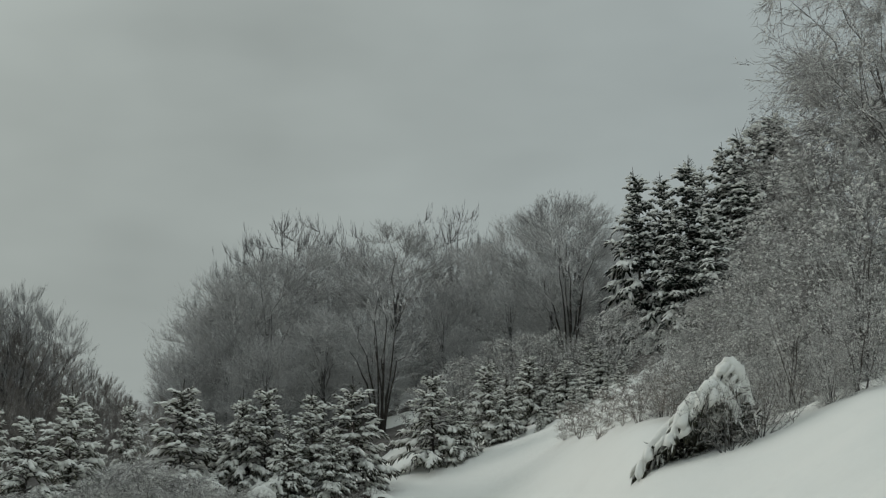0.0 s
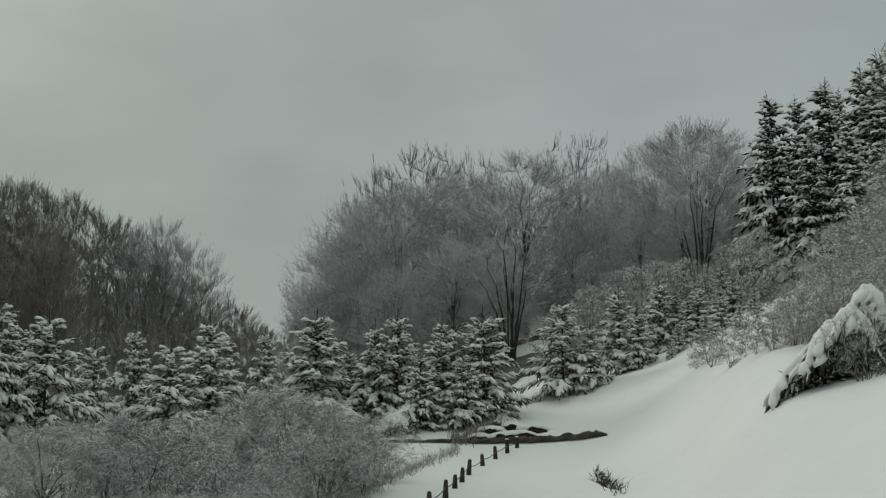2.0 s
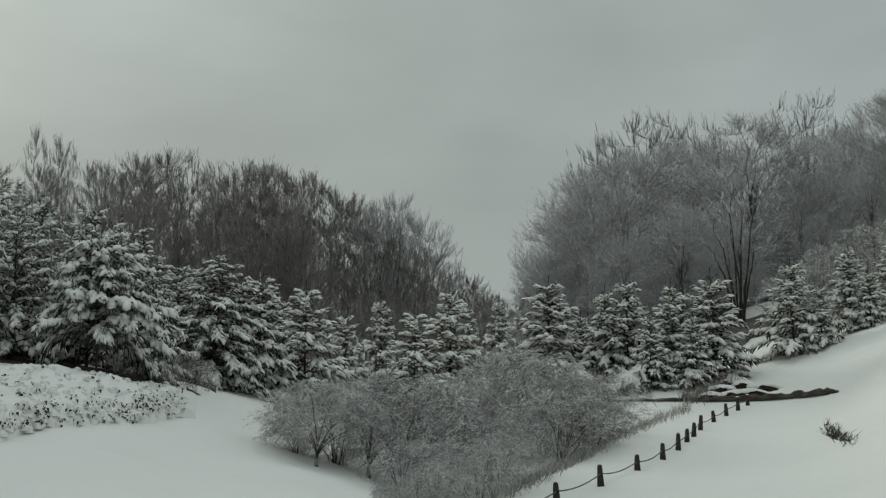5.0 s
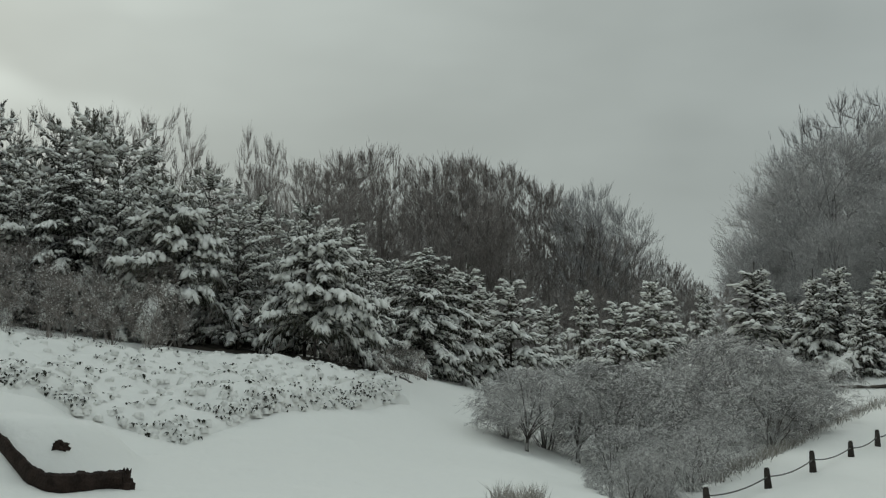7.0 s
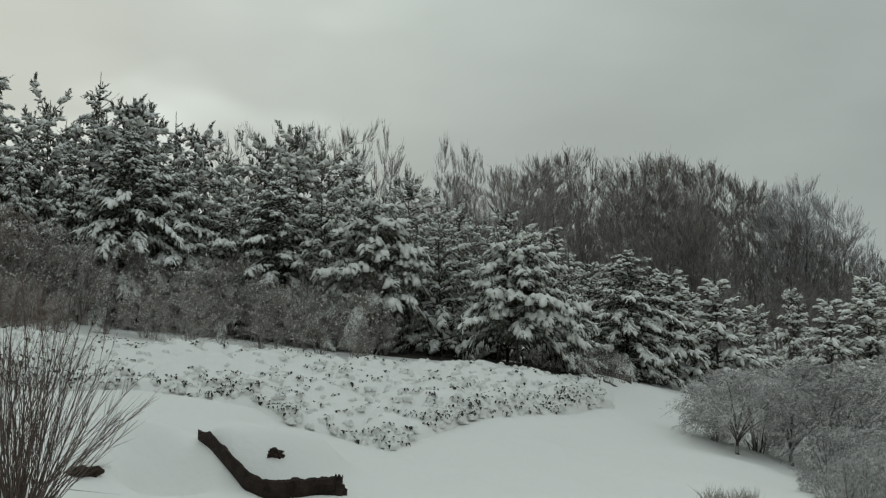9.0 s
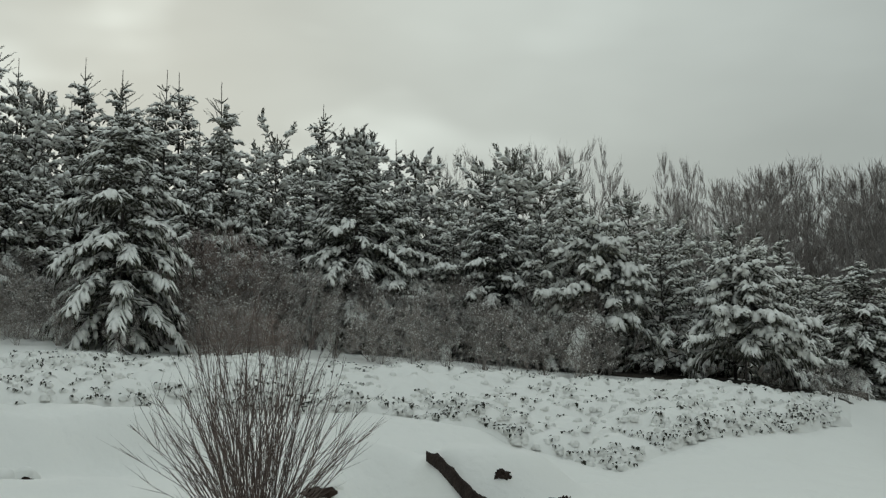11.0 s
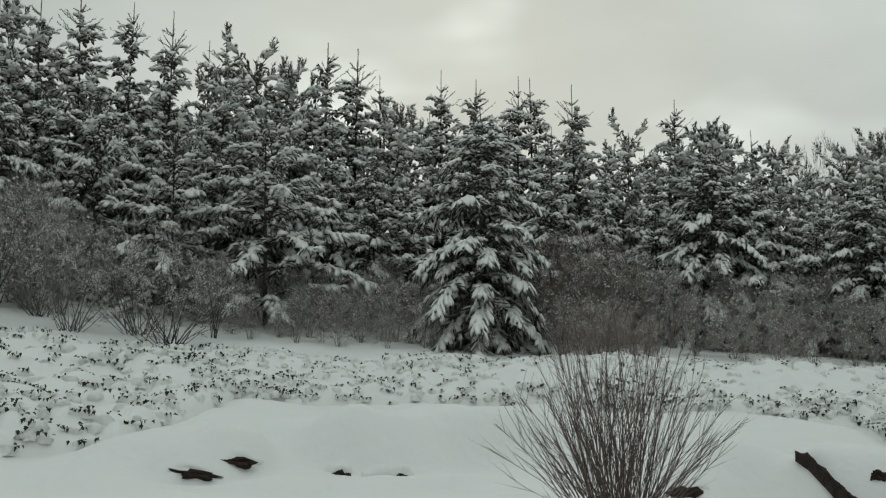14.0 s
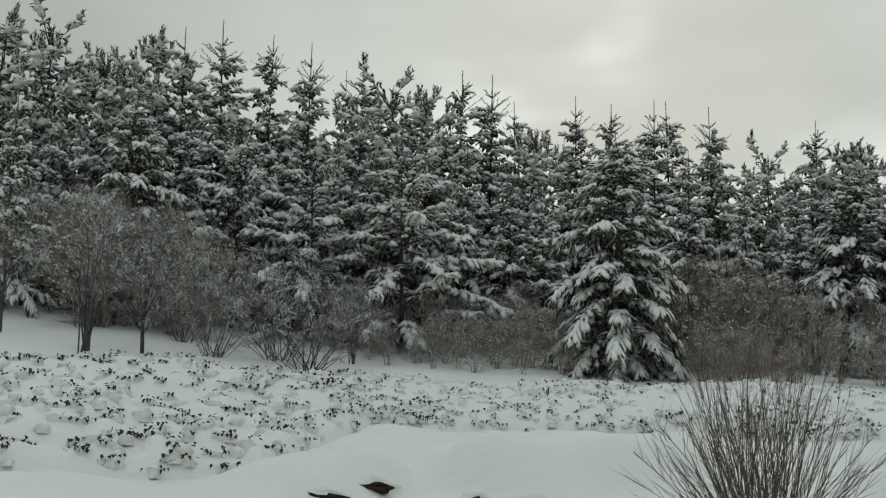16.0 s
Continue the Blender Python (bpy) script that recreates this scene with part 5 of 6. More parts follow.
set_out(thick_kinds, [
    (-4.68, 42.1, 6.40, 0, 1.6),
    (-5.34, 40.1, 6.90, 1, 1.6),
    (-6.45, 38.1, 7.70, 2, 1.6),
    (-7.00, 35.1, 7.50, 0, 1.6),
    (-7.79, 37.1, 8.40, 1, 1.5),
    (-6.00, 36.8, 7.10, 2, 1.6),
    (-7.50, 34.0, 7.90, 1, 1.6),
    (-8.50, 34.5, 8.80, 2, 1.4),
    (-8.90, 31.5, 8.40, 0, 1.5),
    (-5.10, 41.6, 7.20, 2, 1.4),
], 21)
BROWN = "dense upright leafless shrub of reddish-brown twigs"
brown_kinds = [crowned("brown_shrub", BROWN, 170 + i, 2.4, 0.8, M_BROWN, "shrub", stems=6, limbs=12, tips=90, fan=(8, 3), twig=0.4, fine=0.0046, low=-0.02, waist=0.55, foot_fill=3.0,
                       trunk=0.006, knee_at=(0.6, 0.8), lift=0.7, spray=0.36, snow=110, clot=0.03, group="leafless thicket before the conifers") for i in range(2)]
set_out(brown_kinds, [
    (55.70, 26.6, 9.70, 0, 1.2),
    (54.80, 26.9, 10.90, 1, 1.2),
    (53.90, 26.4, 10.00, 0, 1.2),
    (53.00, 26.8, 10.90, 1, 1.2),
    (52.10, 26.5, 9.70, 0, 1.2),
    (51.20, 26.9, 9.20, 1, 1.1),
    (54.00, 24.2, 7.10, 1),
    (53.10, 24.0, 7.60, 0),
    (52.20, 24.3, 7.40, 1),
    (51.30, 24.1, 7.20, 0),
    (50.50, 24.4, 6.80, 1, 0.9),
], 22, squash=(0.9, 1.15))
retire(brown_kinds)
SLIM = "small leafless tree with several dark upright stems"
slim_kinds = [
    crowned("bare_shrub", "fan-shaped leafless shrub with snow along its branches", 160, 2.4, 1.35, M_SLIM, "shrub", stems=6, limbs=24, tips=190, fan=(5, 2), twig=0.24, fine=0.0046,
            low=0.05, waist=0.6, trunk=0.0062, knee_at=(0.35, 0.5), knee_out=(0.35, 0.6), limb_out=(0.7, 1.0), bark=M_LIMB, lift=0.25, spray=0.3, snow=240, clot=0.018, group="small bare trees on the bank"),
    crowned("bare_shrub", SLIM, 161, 3.2, 0.95, M_SLIM, "shrub", stems=6, limbs=11, tips=170, fan=(6, 2), twig=0.3, fine=0.0036,
            low=0.3, waist=0.55, trunk=0.0068, knee_at=(0.6, 0.8), knee_out=(0.1, 0.3), limb_out=(0.4, 0.8), bark=M_LIMB, lift=0.5, spray=0.35, snow=90, clot=0.018, group="small bare trees on the bank"),
    crowned("bare_shrub", "small leafless tree on a forked dark trunk, snow along its limbs", 166, 3.2, 1.25, M_SLIM, "shrub", limbs=13, tips=190, fan=(6, 2), twig=0.3, fine=0.0038,
            low=0.2, waist=0.5, trunk=0.017, start=(0.06, 0.4), knee_at=(0.35, 0.6), knee_out=(0.3, 0.6), bark=M_LIMB, lift=0.4, spray=0.35, snow=130, clot=0.02, group="small bare trees on the bank"),
]
set_out(slim_kinds, [
    (81.15, 23.7, 13.40, 1),
    (78.70, 23.7, 12.10, 2),
    (75.60, 24.0, 10.70, 0, 0.9),
    (71.40, 23.5, 9.90, 0, 1.15),
    (72.90, 24.4, 11.00, 0),
    (84.60, 25.2, 13.20, 2),
    (77.00, 25.6, 11.00, 0, 0.9),
    (69.60, 24.6, 9.30, 1),
    (-10.47, 22.4, 7.86, 0, 1.3),
    (-11.66, 22.8, 8.29, 0, 1.3),
], 20, squash=(0.9, 1.1))
retire(thick_kinds + slim_kinds + rime_kinds)


def willow(az, r, high, wide):
    """A coppiced willow: a fan of long bare rods with a few side twigs."""
    rng = np.random.default_rng(7)
    ob = thing("willow_bush", "fan-shaped leafless willow of thin brown rods standing in snow", "shrub")
    for i in range(190):
        a = rng.uniform(0, 6.28)
        out = rng.uniform(0.0, 1.0) ** 1.1
        foot = np.array([math.cos(a), math.sin(a), 0]) * 0.22 * rng.uniform(0, 1)
        length = high * rng.uniform(0.62, 1.05) * (1 - 0.42 * out)
        tilt = out * wide / high * 1.05
        d = unit(np.array([math.cos(a) * tilt, math.sin(a) * tilt, 1.0]))
        pts = limb_path(foot + np.array([0, 0, -0.2]), d, length + 0.2, rng, 0.09, 0.045 - 0.08 * out, 6)
        soup = Soup()
        tube(soup, pts, np.linspace(0.0054, 0.0019, 6) * rng.uniform(0.7, 1.2), 3)
        t = rng.uniform(0.3, 0.95, 7)
        q = np.stack([np.interp(t, np.linspace(0, 1, 6), pts[:, c]) for c in range(3)], 1)
        spikes(soup, q, q + unit(unit(pts[-1] - pts[0]) + rng.normal(0, 0.28, (7, 3))) * rng.uniform(0.12, 0.45, (7, 1)), 0.003)
        part("rod", soup.mesh("rod", M_WILLOW), ob)
    ob.matrix_world = Matrix.Translation(spot(az, r))


willow(51.8, 11.2, 1.92, 1.5)


def bowed_bush(az, r, high, wide):
    """An evergreen pressed down the slope: arched boughs under thick snow, their fringes hanging to the ground."""
    rng = np.random.default_rng(5)
    wood, leaf, snow, rolls, rows, hang = Soup(), Soup(), Soup(), [], [], []
    up = np.array([0, 0, 1.0])
    for i in range(11):
        u = i / 10
        reach = wide * (0.5 + 0.6 * u) * rng.uniform(0.85, 1.1)
        top = high * (1.0 - 0.5 * u) * rng.uniform(0.85, 1.1)
        root = np.array([wide * (0.55 - 0.45 * u), rng.uniform(-0.5, 0.5) - 0.2 * u, 0.0])
        turn = math.pi + rng.uniform(-0.3, 0.5)
        out = np.array([math.cos(turn), math.sin(turn), 0])
        sd = np.array([-math.sin(turn), math.cos(turn), 0])

        def along(t):
            p = root + out * reach * t + up * (top * (2.9 * t - 2.3 * t * t) - 0.25 * t * t)
            return p + up * 0.36 * min(0.0, p[0])

        pts = np.array([along(t) for t in np.linspace(0, 1, 8)])
        tube(wood, pts, np.linspace(0.014, 0.006, 8), 4)
        roll = Soup()
        rolls.append(roll)
        ts = np.linspace(0.15, 1.02, 14)
        fat = 0.11 * np.sin(np.linspace(0.12, 0.96, 14) * math.pi) ** 0.6
        tube(roll, np.array([along(t) + up * 0.05 + sd * rng.normal(0, 0.025) for t in ts]), fat * rng.uniform(0.75, 1.25, 14) + 0.01, 9)
        for t in np.arange(0.28, 1.0, 0.1):
            for sg in (-1, 1):
                if rng.random() < 0.8:
                    hang.append((*(along(t) + up * 0.04), *(out * rng.uniform(0.3, 0.8) + sg * sd * rng.uniform(0.5, 0.9)), rng.uniform(0.2, 0.36), rng.uniform(0.06, 0.11), rng.uniform(0.6, 1.2)))
        for t in np.arange(0.18, 1.0, 0.035):
            p = along(t)
            for sg in (-1, 1):
                w = out * rng.uniform(0.2, 0.7) + sg * sd * rng.uniform(0.6, 1.0) + up * rng.normal(-0.15, 0.2)
                n = rng.uniform(0.14, 0.3)
                rows.append((*p, *w, n, 0.027, rng.uniform(0.7, 1.4), 0.5, 2))
                c = p + unit(w) * n * 0.5 - up * n * 0.25
                rows.append((*c, *(w - up * 0.6 + rng.normal(0, 0.3, 3)), n * 0.7, 0.028, 0.9, 0.25, 1))
                rows.append((*(p - up * 0.06), *(w * 0.4 - up + rng.normal(0, 0.3, 3)), n * 0.85, 0.024, 0.1, 0.0, 1))
    # the dark tangle underneath
    for _ in range(520):
        p = np.array([rng.uniform(-0.75, 0.5) * wide, rng.uniform(-0.35, 0.45), 0.0])
        p[2] = 0.36 * min(0.0, p[0]) + rng.uniform(0.0, 0.5) * high * (1.0 if p[0] > -0.3 * wide else 0.5)
        rows.append((*p, *rng.normal(0, 1, 3), rng.uniform(0.12, 0.28), 0.028, 0.2, 0.0, 1))
    fronds(leaf, snow, rows, rng)
    mantles(snow, hang, rng)
    ob = thing("bowed_evergreen", "evergreen bush bowed over by thick pads of snow", "shrub")
    part("boughs", wood.mesh("boughs", M_BARK), ob)
    part("foliage", leaf.mesh("foliage", M_NEEDLE, True), ob)
    tagged(part("snow_load", snow.mesh("snow_load", M_PAD, True), ob, "snow on the drooping sprays"), kind="stuff")
    for roll in rolls:
        part("snow_roll", roll.mesh("snow_roll", M_PAD, True), ob, "thick roll of snow along a bough")
    ob.matrix_world = Matrix.Translation(spot(az, r)) @ Matrix.Rotation(radians(az), 4, "Z")


bowed_bush(-10.0, 23.3, 1.45, 1.3)
bowed_bush(7.9, 42.3, 0.8, 1.4)

# ------------------------------------------------------------ the evergreen bed under snow
BED = ((26.2, 24.0, 28.0), (31.0, 20.3, 26.0), (36.0, 18.2, 25.0), (43.5, 19.0, 24.6), (52.0, 19.5, 24.4), (60.0, 19.7, 23.6), (68.5, 19.6, 23.3), (73.5, 16.0, 23.2), (90.0, 15.5, 23.2))


def bed_edges(az):
    a = [b[0] for b in BED]
    return float(np.interp(az, a, [b[1] for b in BED])), float(np.interp(az, a, [b[2] for b in BED]))


def bed_height(az, r):
    """Lumpy snow over low evergreen plants, falling off at the bed's edges."""
    lo, hi = bed_edges(az)
    p = bearing(az) * r
    wob = 0.35 * noise.noise((p.x * 0.9, p.y * 0.9, 5.0))
    edge = min(r - lo + wob, hi - r + wob, (az - BED[0][0]) * 0.4, (BED[-1][0] - az) * 0.4)
    if edge < 0:
        return -0.25
    rise = min(1.0, edge / 0.45) ** 0.5
    q = Vector((p.x, p.y, 0.0)) * 2.1
    cell = noise.voronoi(q + Vector((noise.noise(q * 0.7), noise.noise(q * 0.7 + Vector((7, 3, 1))), 0)) * 0.6)[0]
    lump = max(0.0, 1 - (cell[0] / 0.75) ** 2) * 0.2 * min(1.0, max(0.0, (hi - r) / 1.6))
    return rise * (0.04 + 0.13 * min(1.0, max(0.0, (hi - r) / 1.8)) + lump + 0.12 * noise.noise((p.x * 0.45, p.y * 0.45, 1.0))) - 0.03


def build_bed():
    azs = np.arange(BED[0][0], BED[-1][0] + 0.01, 0.2)
    n = 64
    v, f = [], []
    for a in azs:
        lo, hi = bed_edges(a)
        for r in np.linspace(lo - 0.5, hi + 0.5, n):
            p = spot(a, r)
            v.append((p.x, p.y, p.z + bed_height(a, r)))
    for i in range(len(azs) - 1):
        f += [(i * n + j, i * n + j + 1, (i + 1) * n + j + 1, (i + 1) * n + j) for j in range(n - 1)]
    bed = tagged(new("snowed_bed", mesh("snowed_bed", v, [tuple(reversed(q)) for q in f], M_SNOW, True)),
                 "lumpy snow blanket over a bed of low evergreens", "snow", kind="stuff")
    rng = random.Random(4)
    soup = Soup()
    puffs = []
    count = 0
    while count < 3300:
        a = rng.uniform(BED[0][0] + 0.5, BED[-1][0] - 0.5)
        lo, hi = bed_edges(a)
        large = a > 69.5
        r = lo + (hi - lo) * rng.random() if large or rng.random() < 0.72 else lo + rng.uniform(0.0, 0.9) * rng.random()
        if noise.noise(tuple(bearing(a) * r * 0.5)) + rng.uniform(-0.6, 0.6) < -0.15:
            continue
        if large and rng.random() < 0.55:
            continue
        h = bed_height(a, r)
        if h < 0:
            continue
        p = spot(a, r, h)
        count += 1
        face = math.atan2(-p.y, -p.x)
        puff = rng.uniform(0.08, 0.17) if large else rng.uniform(0.045, 0.1)
        puffs.append((p.x, p.y, p.z - puff * 0.2, puff * 0.9))
        across = Vector((-math.sin(face), math.cos(face), 0.0))
        front = r - lo < 1.1
        if rng.random() < (0.25 if large and front else 0.5 if large else 0.46 if front else 0.64):
            continue
        # leaves hang out from under the puff on the side of the house
        for _ in range(rng.randint(4, 9) if large else rng.randint(1, 5) if front else rng.randint(1, 3)):
            t = face + rng.uniform(-0.9, 0.9)
            out = Vector((math.cos(t), math.sin(t), 0.0))
            b = p + across * rng.uniform(-0.55, 0.55) * puff + out * puff * rng.uniform(0.85, 1.05) + Vector((0, 0, rng.uniform(0.15, 0.6) * puff))
            d = (out * 0.5 + Vector((0, 0, rng.uniform(-1.4, 0.1))) + across * rng.uniform(-0.6, 0.6)).normalized()
            length, half = rng.uniform(0.04, 0.085), rng.uniform(0.012, 0.022) * (1.45 if large else 1.1)
            s = d.cross(Vector((rng.uniform(-0.6, 0.6), rng.uniform(-0.6, 0.6), 1))).normalized() * half
            up = Vector((0, 0, half * 0.7))
            soup.add([b, b + d * length * 0.45 + s + up, b + d * length, b + d * length * 0.45 - s + up, b + d * length * 0.5],
                     [(0, 1, 4), (1, 2, 4), (2, 3, 4), (3, 0, 4)])
    leaves = tagged(new("evergreen_leaves", soup.mesh("evergreen_leaves", M_LEAF)), "dark narrow evergreen leaves poking through the snow", "leaves", kind="stuff")
    arr = np.array(puffs)
    caps = Soup()
    gen = np.random.default_rng(3)
    puffs_of_snow(caps, arr[:, :3], arr[:, 3:], gen)
    tagged(new("snow_puffs", caps.mesh("snow_puffs", M_SNOW, True)), "small puffs of snow on the evergreen shoots", "snow", kind="stuff")
    return bed, leaves


build_bed()

# ------------------------------------------------------------ posts, rope and the path
POSTS = [
    (13.39, 20.0, 0.23, -4.0),
    (10.85, 22.0, 0.26, -3.0),
    (9.00, 24.0, 0.29, -2.0),
    (7.45, 26.0, 0.23, -1.0),
    (6.38, 28.0, 0.26, 0.0),
    (5.73, 30.0, 0.29, 1.0),
    (5.36, 31.3, 0.23, 2.0),
    (5.07, 32.6, 0.26, 3.0),
    (4.79, 34.0, 0.29, 4.0),
    (4.19, 36.0, 0.23, -4.0),
    (3.66, 37.6, 0.26, -3.0),
    (3.17, 38.7, 0.29, -2.0),
    (2.77, 39.6, 0.23, -1.0),
]
rope_pts = []


def build_post(az, r, high, lean):
    p = spot(az, r, -0.12)
    ob = thing("fence_post", "short dark wooden post with a chamfered top and a little snow", "post", "posts along the path")
    bm = bmesh.new()
    bmesh.ops.create_cube(bm, size=1.0)
    for v in bm.verts:
        v.co = Vector((v.co.x * 0.14, v.co.y * 0.14, (v.co.z + 0.5) * (high + 0.12)))
    bmesh.ops.bevel(bm, geom=bm.edges[:], offset=0.022, segments=2, affect="EDGES")
    for v in bm.verts:
        if v.co.z > high * 0.92:
            v.co.x *= 0.6
            v.co.y *= 0.6
            v.co.z += 0.03
    me = bpy.data.meshes.new("shaft")
    bm.to_mesh(me)
    bm.free()
    me.materials.append(M_WOOD)
    shaft = part("shaft", me, ob)
    bm = bmesh.new()
    bmesh.ops.create_icosphere(bm, subdivisions=2, radius=0.055)
    for v in bm.verts:
        v.co = Vector((v.co.x, v.co.y, max(v.co.z * 0.5, -0.006) + high + 0.15))
    me = bpy.data.meshes.new("snow_cap")
    bm.to_mesh(me)
    bm.free()
    me.materials.append(M_PAD)
    part("snow_cap", me, shaft, "small cap of snow")
    ob.matrix_world = Matrix.Translation(p) @ Matrix.Rotation(radians(az), 4, "Z") @ Matrix.Rotation(radians(lean), 4, "Y")
    rope_pts.append(p + Vector((0, 0, 0.12 + high * 0.62)))


for az, r, high, lean in POSTS:
    build_post(az, r, high * 1.2, lean)
rope_soup = Soup()
for p, q in zip(rope_pts, rope_pts[1:]):
    pts = [np.array(p.lerp(q, t)) - np.array([0, 0, 0.07 * 4 * t * (1 - t) * min(1.0, (q - p).length / 2)]) for t in np.linspace(0, 1, 9)]
    tube(rope_soup, pts, [0.012] * 9, 5)
tagged(new("rope", rope_soup.mesh("rope", M_ROPE)), "grey rope sagging from post to post", "rope")


def strip(name, label, category, rows, material, thick, seed, rough=0.35, cap=0.0, level=False):
    """A rough-faced ledge along (bearing, distance, base height over ground, face height), with a lip of snow on top."""
    rng = random.Random(seed)
    v, f = [], []
    pts = []
    for (a0, r0, b0, h0), (a1, r1, b1, h1) in zip(rows, rows[1:]):
        n = 10
        for i in range(n + (1 if (a1, r1) == tuple(rows[-1][:2]) else 0)):
            t = i / n
            pts.append((a0 + (a1 - a0) * t, r0 + (r1 - r0) * t, b0 + (b1 - b0) * t, h0 + (h1 - h0) * t))
    m = 8
    for a, r, b, h in pts:
        base = spot(a, r, b)
        if level:
            base.z = b
        back = bearing(a)
        j = noise.noise((a * 2.3, r * 1.7, seed)) * rough * 1.6
        for k in range(m):
            ang = -0.35 * math.pi + 1.45 * math.pi * k / (m - 1)
            y = -math.cos(ang) * thick * (1 + noise.noise((a * 4.1, k * 0.8, seed)) * rough)
            z = (0.5 + 0.5 * math.sin(ang)) * h * (1 + j * 0.5 + noise.noise((a * 7.0, k * 1.3, seed + 4)) * rough * 0.5)
            p = base + back * y + Vector((0, 0, z))
            v.append(tuple(p))
    for i in range(len(pts) - 1):
        for k in range(m - 1):
            f.append((i * m + k, (i + 1) * m + k, (i + 1) * m + k + 1, i * m + k + 1))
    f.append(tuple(range(m)))
    f.append(tuple(reversed(range((len(pts) - 1) * m, len(pts) * m))))
    ob = thing(name, label, category)
    part("face", mesh("face", v, f, material, False), ob)
    if cap:
        soup = Soup()
        path = [np.array(spot(a, r, b + h)) + np.array(bearing(a)) * thick * 0.5 + np.array([0, 0, cap * 0.3]) for a, r, b, h in pts]
        tube(soup, path, [cap * (0.7 + 0.5 * rng.random()) if 0 < i < len(path) - 1 else 0.02 for i in range(len(path))], 7)
        part("snow_lip", soup.mesh("snow_lip", M_PAD, True), ob, "overhanging lip of snow")
    return ob


strip("earth_bank", "dark bare earth bank edging the snowy path", "bank", [(8.4, 40.5, 0.0, 0.09), (6.5, 40.5, 0.0, 0.08), (5.0, 40.5, 0.0, 0.12), (3.0, 40.5, 0.0, 0.2), (1.0, 40.5, 0.0, 0.19), (-0.5, 40.3, 0.0, 0.17), (-0.95, 40.2, -0.05, 0.08)],
      M_EARTH_SHADE, 0.12, 3, 0.6)
strip("rock_ledge", "dark curved rock ledge under a mound of snow", "rock", [(44.42, 15.3, 1.79, 0.12), (43.90, 15.1, 1.68, 0.20), (43.33, 14.8, 1.51, 0.22), (42.80, 14.6, 1.35, 0.25), (42.36, 14.4, 1.21, 0.25), (41.64, 14.2, 1.12, 0.24), (40.90, 14.1, 1.11, 0.25), (40.00, 14.1, 1.12, 0.25), (39.20, 14.2, 1.16, 0.22), (38.60, 14.2, 1.18, 0.2), (38.30, 14.3, 1.20, 0.16)],
      M_ROCK, 0.1, 5, 0.13, level=True)



def stems_patch(name, label, category, spots, count, high, material, seed, width, scatter, lean=0.35, kind="stuff"):
    """A patch of thin stalks along a line of spots."""
    rng = np.random.default_rng(seed)
    soup = Soup()
    b, e = [], []
    for _ in range(count):
        k = rng.integers(0, len(spots) - 1)
        t = rng.random()
        a = spots[k][0] + (spots[k + 1][0] - spots[k][0]) * t
        r = spots[k][1] + (spots[k + 1][1] - spots[k][1]) * t + rng.normal(0, scatter)
        p = np.array(spot(a + rng.normal(0, 0.12), r, -0.03))
        h = high * rng.uniform(0.4, 1.1)
        b.append(p)
        e.append(p + np.array([rng.normal(0, lean) * h, rng.normal(0, lean) * h, h]))
    spikes(soup, b, e, width)
    return tagged(new(name, soup.mesh(name, material)), label, category, kind=kind)


stems_patch("dead_grass", "strip of pale brown dead grass beside the posts", "grass", [(13.0, 23.8), (10.6, 27.0), (8.3, 32.0), (5.2, 39.3)], 2200, 0.28, M_GRASS, 3, 0.008, 0.5)
stems_patch("dry_stalks", "dark dry stalks in a hollow of the snow", "weeds", [(-0.3, 32.6), (-0.65, 31.0), (-0.8, 30.4), (-1.3, 28.4)], 230, 0.2, M_BARK, 4, 0.012, 0.35, 0.7)
stems_patch("dry_tuft", "tuft of dry brown stalks at the snow's edge", "weeds", [(22.6, 15.0), (21.6, 14.7), (20.4, 14.8)], 420, 0.24, M_GRASS, 6, 0.006, 0.25)
stems_patch("bank_stalks", "dark weeds along the earth bank", "weeds", [(5.4, 40.6), (4.5, 41.4), (3.9, 43.5), (3.2, 45.0)], 700, 0.4, M_THICKET, 5, 0.014, 0.5)



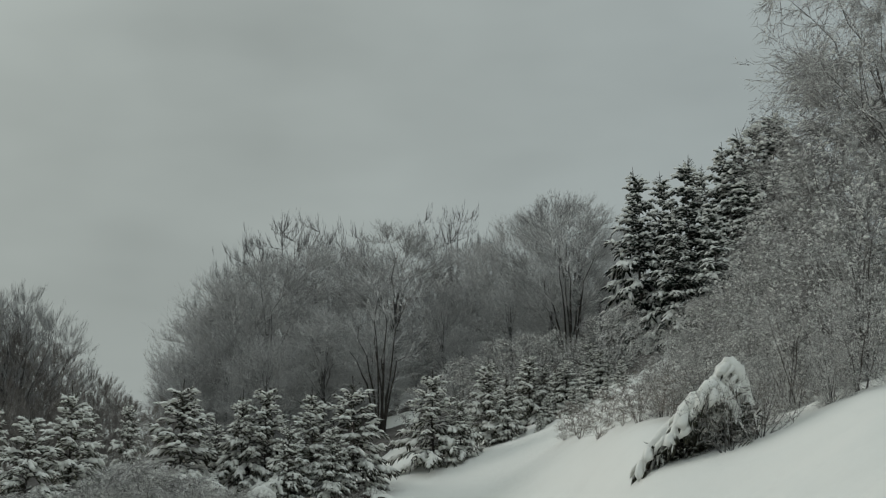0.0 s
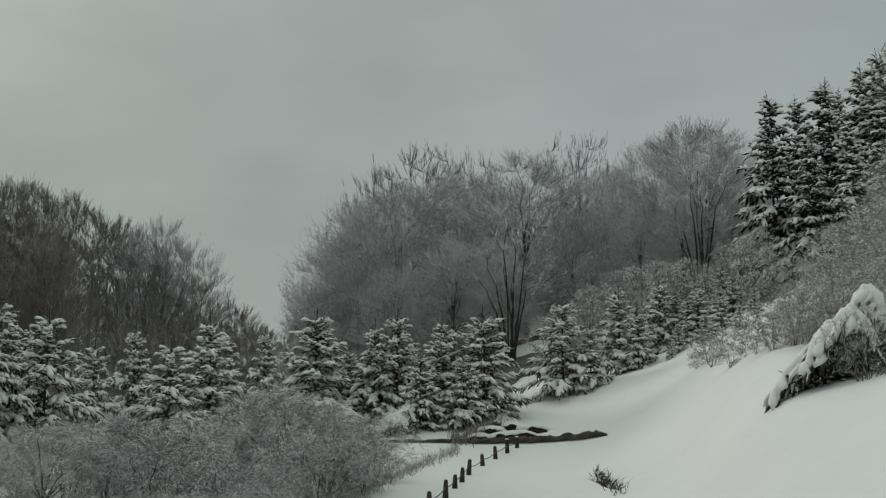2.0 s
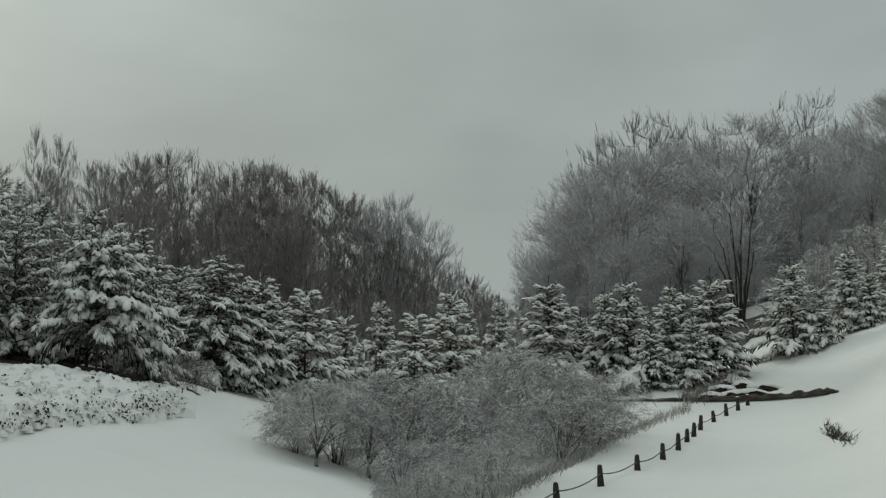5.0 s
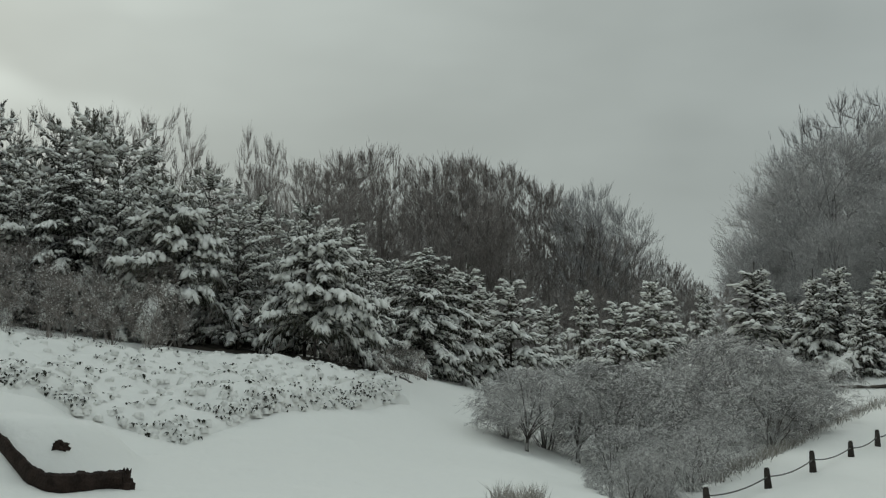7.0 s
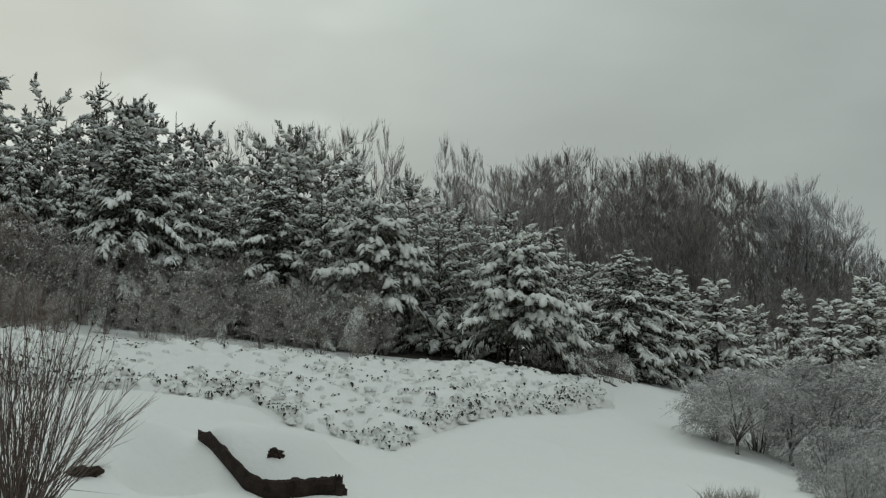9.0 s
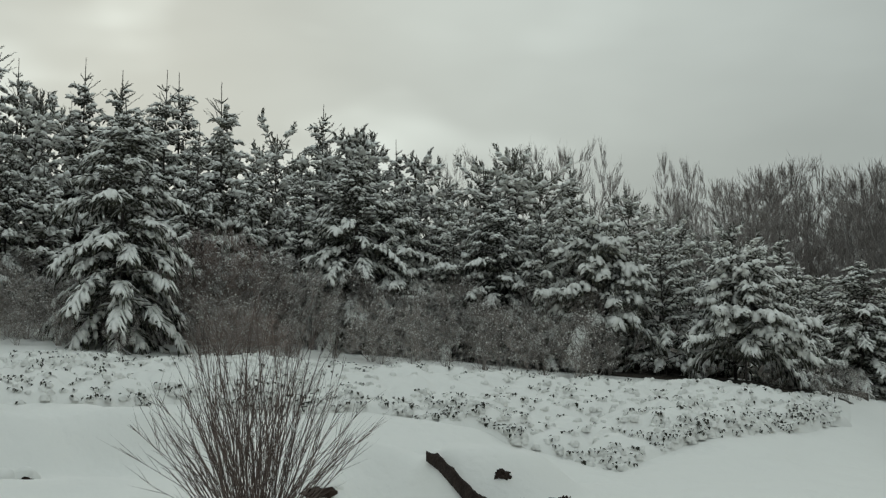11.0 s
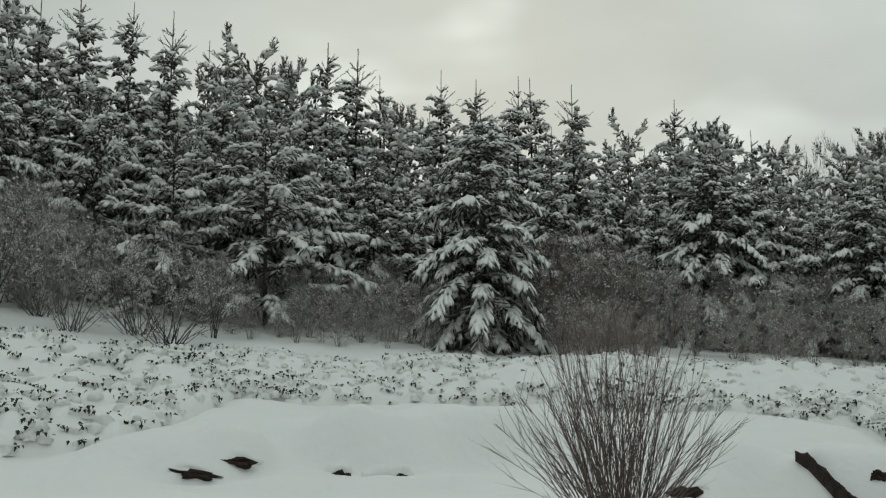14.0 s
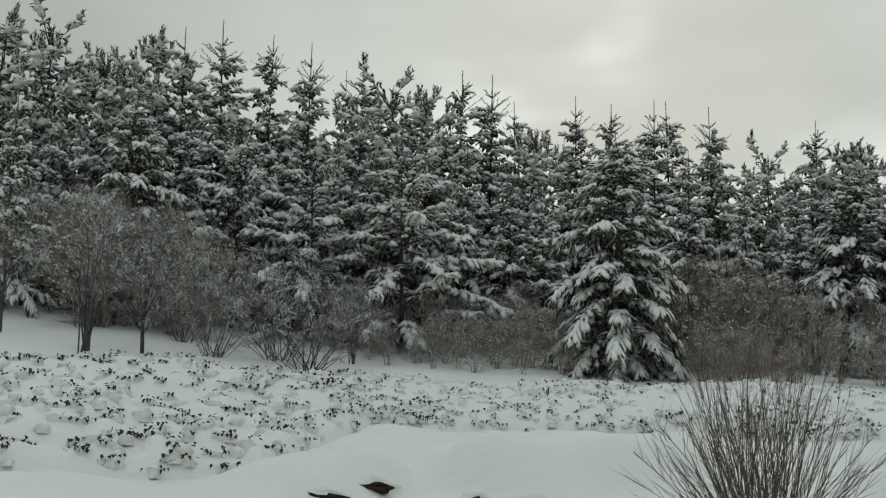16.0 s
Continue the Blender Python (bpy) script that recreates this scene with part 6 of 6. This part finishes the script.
def rock(az, r, size, seed, label="small dark rock half buried in snow", name="rock", cushion=True, lift=0.0):
    bm = bmesh.new()
    bmesh.ops.create_icosphere(bm, subdivisions=3, radius=1.0)
    for v in bm.verts:
        q = v.co * 1.9 + Vector((seed * 3.1, seed, 0))
        v.co *= 1 + 0.6 * noise.noise(q) + 0.45 * noise.noise(q * 2.7) + 0.2 * noise.noise(q * 6.0)
        v.co = Vector((v.co.x * size[0], v.co.y * size[1], v.co.z * size[2]))
    me = bpy.data.meshes.new(name)
    bm.to_mesh(me)
    bm.free()
    me.materials.append(M_ROCK)
    ob = thing(name, label, "rock")
    stone = part("stone", me, ob)
    if cushion:
        bm = bmesh.new()
        bmesh.ops.create_icosphere(bm, subdivisions=3, radius=1.0)
        for v in bm.verts:
            k = 1 + 0.25 * noise.noise(v.co * 1.6 + Vector((seed * 2.0, 5, 0)))
            v.co = Vector((v.co.x * size[0] * 1.5 * k, v.co.y * max(0.11, size[1] * 1.7) * k + size[1] * 2.0, v.co.z * (0.1 + size[2] * 0.5) * k + size[2] * 0.75))
        me = bpy.data.meshes.new("snow_cushion")
        bm.to_mesh(me)
        bm.free()
        me.materials.append(M_SNOW)
        me.polygons.foreach_set("use_smooth", np.ones(len(me.polygons), bool))
        part("snow_cushion", me, stone, "overhanging cushion of snow")
    ob.matrix_world = Matrix.Translation(spot(az, r, lift - 0.035)) @ Matrix.Rotation(radians(az), 4, "Z") @ Matrix.Rotation(radians(seed * 17 % 20 - 10), 4, "Y")


rock(70.2, 14.05, (0.22, 0.08, 0.052), 1, lift=0.01)
rock(68.5, 14.3, (0.2, 0.09, 0.06), 2)
rock(64.0, 14.35, (0.1, 0.07, 0.07), 3)
rock(62.3, 14.15, (0.13, 0.07, 0.06), 4)
rock(61.4, 14.2, (0.12, 0.07, 0.065), 5)
rock(49.2, 14.2, (0.2, 0.1, 0.08), 6)
for k, (az, r) in enumerate(((4.35, 41.0), (3.9, 41.8), (3.4, 41.3), (2.9, 42.4), (2.5, 41.4), (2.0, 41.9), (3.6, 43.2))):
    rock(az, r, (0.28 + 0.06 * (k % 3), 0.16, 0.13 + 0.04 * (k % 2)), 11 + k, "dark earthy hummock half covered with snow", "hummock")
rock(41.1, 14.8, (0.1, 0.06, 0.07), 4, cushion=False)
rock(38.42, 14.2, (0.085, 0.08, 0.2), 9, "rough dark knob of rock at the ledge's end", cushion=False, lift=0.03)
rock(38.45, 14.75, (0.022, 0.03, 0.1), 12, "thin dark crack of rock in the snow mound", cushion=False)


def bare_patch(az, r, wide, deep, seed):
    """Needle litter that the snow has not reached, under the low boughs."""
    v, f = [], []
    n = 40
    for k, q in enumerate((0.0, 0.4, 0.75, 1.0)):
        for i in range(n):
            t = 2 * math.pi * i / n
            w = q * (1 + 0.3 * noise.noise((math.cos(t) * 2, math.sin(t) * 2, seed)))
            c = bearing(az) * (r + math.sin(t) * deep * w) + bearing(az - 90) * math.cos(t) * wide * w
            v.append((c.x, c.y, ground(*polar(c)) + (0.03 if q < 0.9 else -0.03)))
    for k in range(3):
        f += [(k * n + i, (k + 1) * n + i, (k + 1) * n + (i + 1) % n, k * n + (i + 1) % n) for i in range(n)]
    tagged(new("needle_litter", mesh("needle_litter", v, f, M_EARTH_SHADE, True)), "dark bare needle litter under the low boughs", "soil", kind="stuff")


bare_patch(32.8, 27.9, 2.7, 1.9, 3)
bare_patch(29.0, 27.4, 1.6, 1.3, 8)
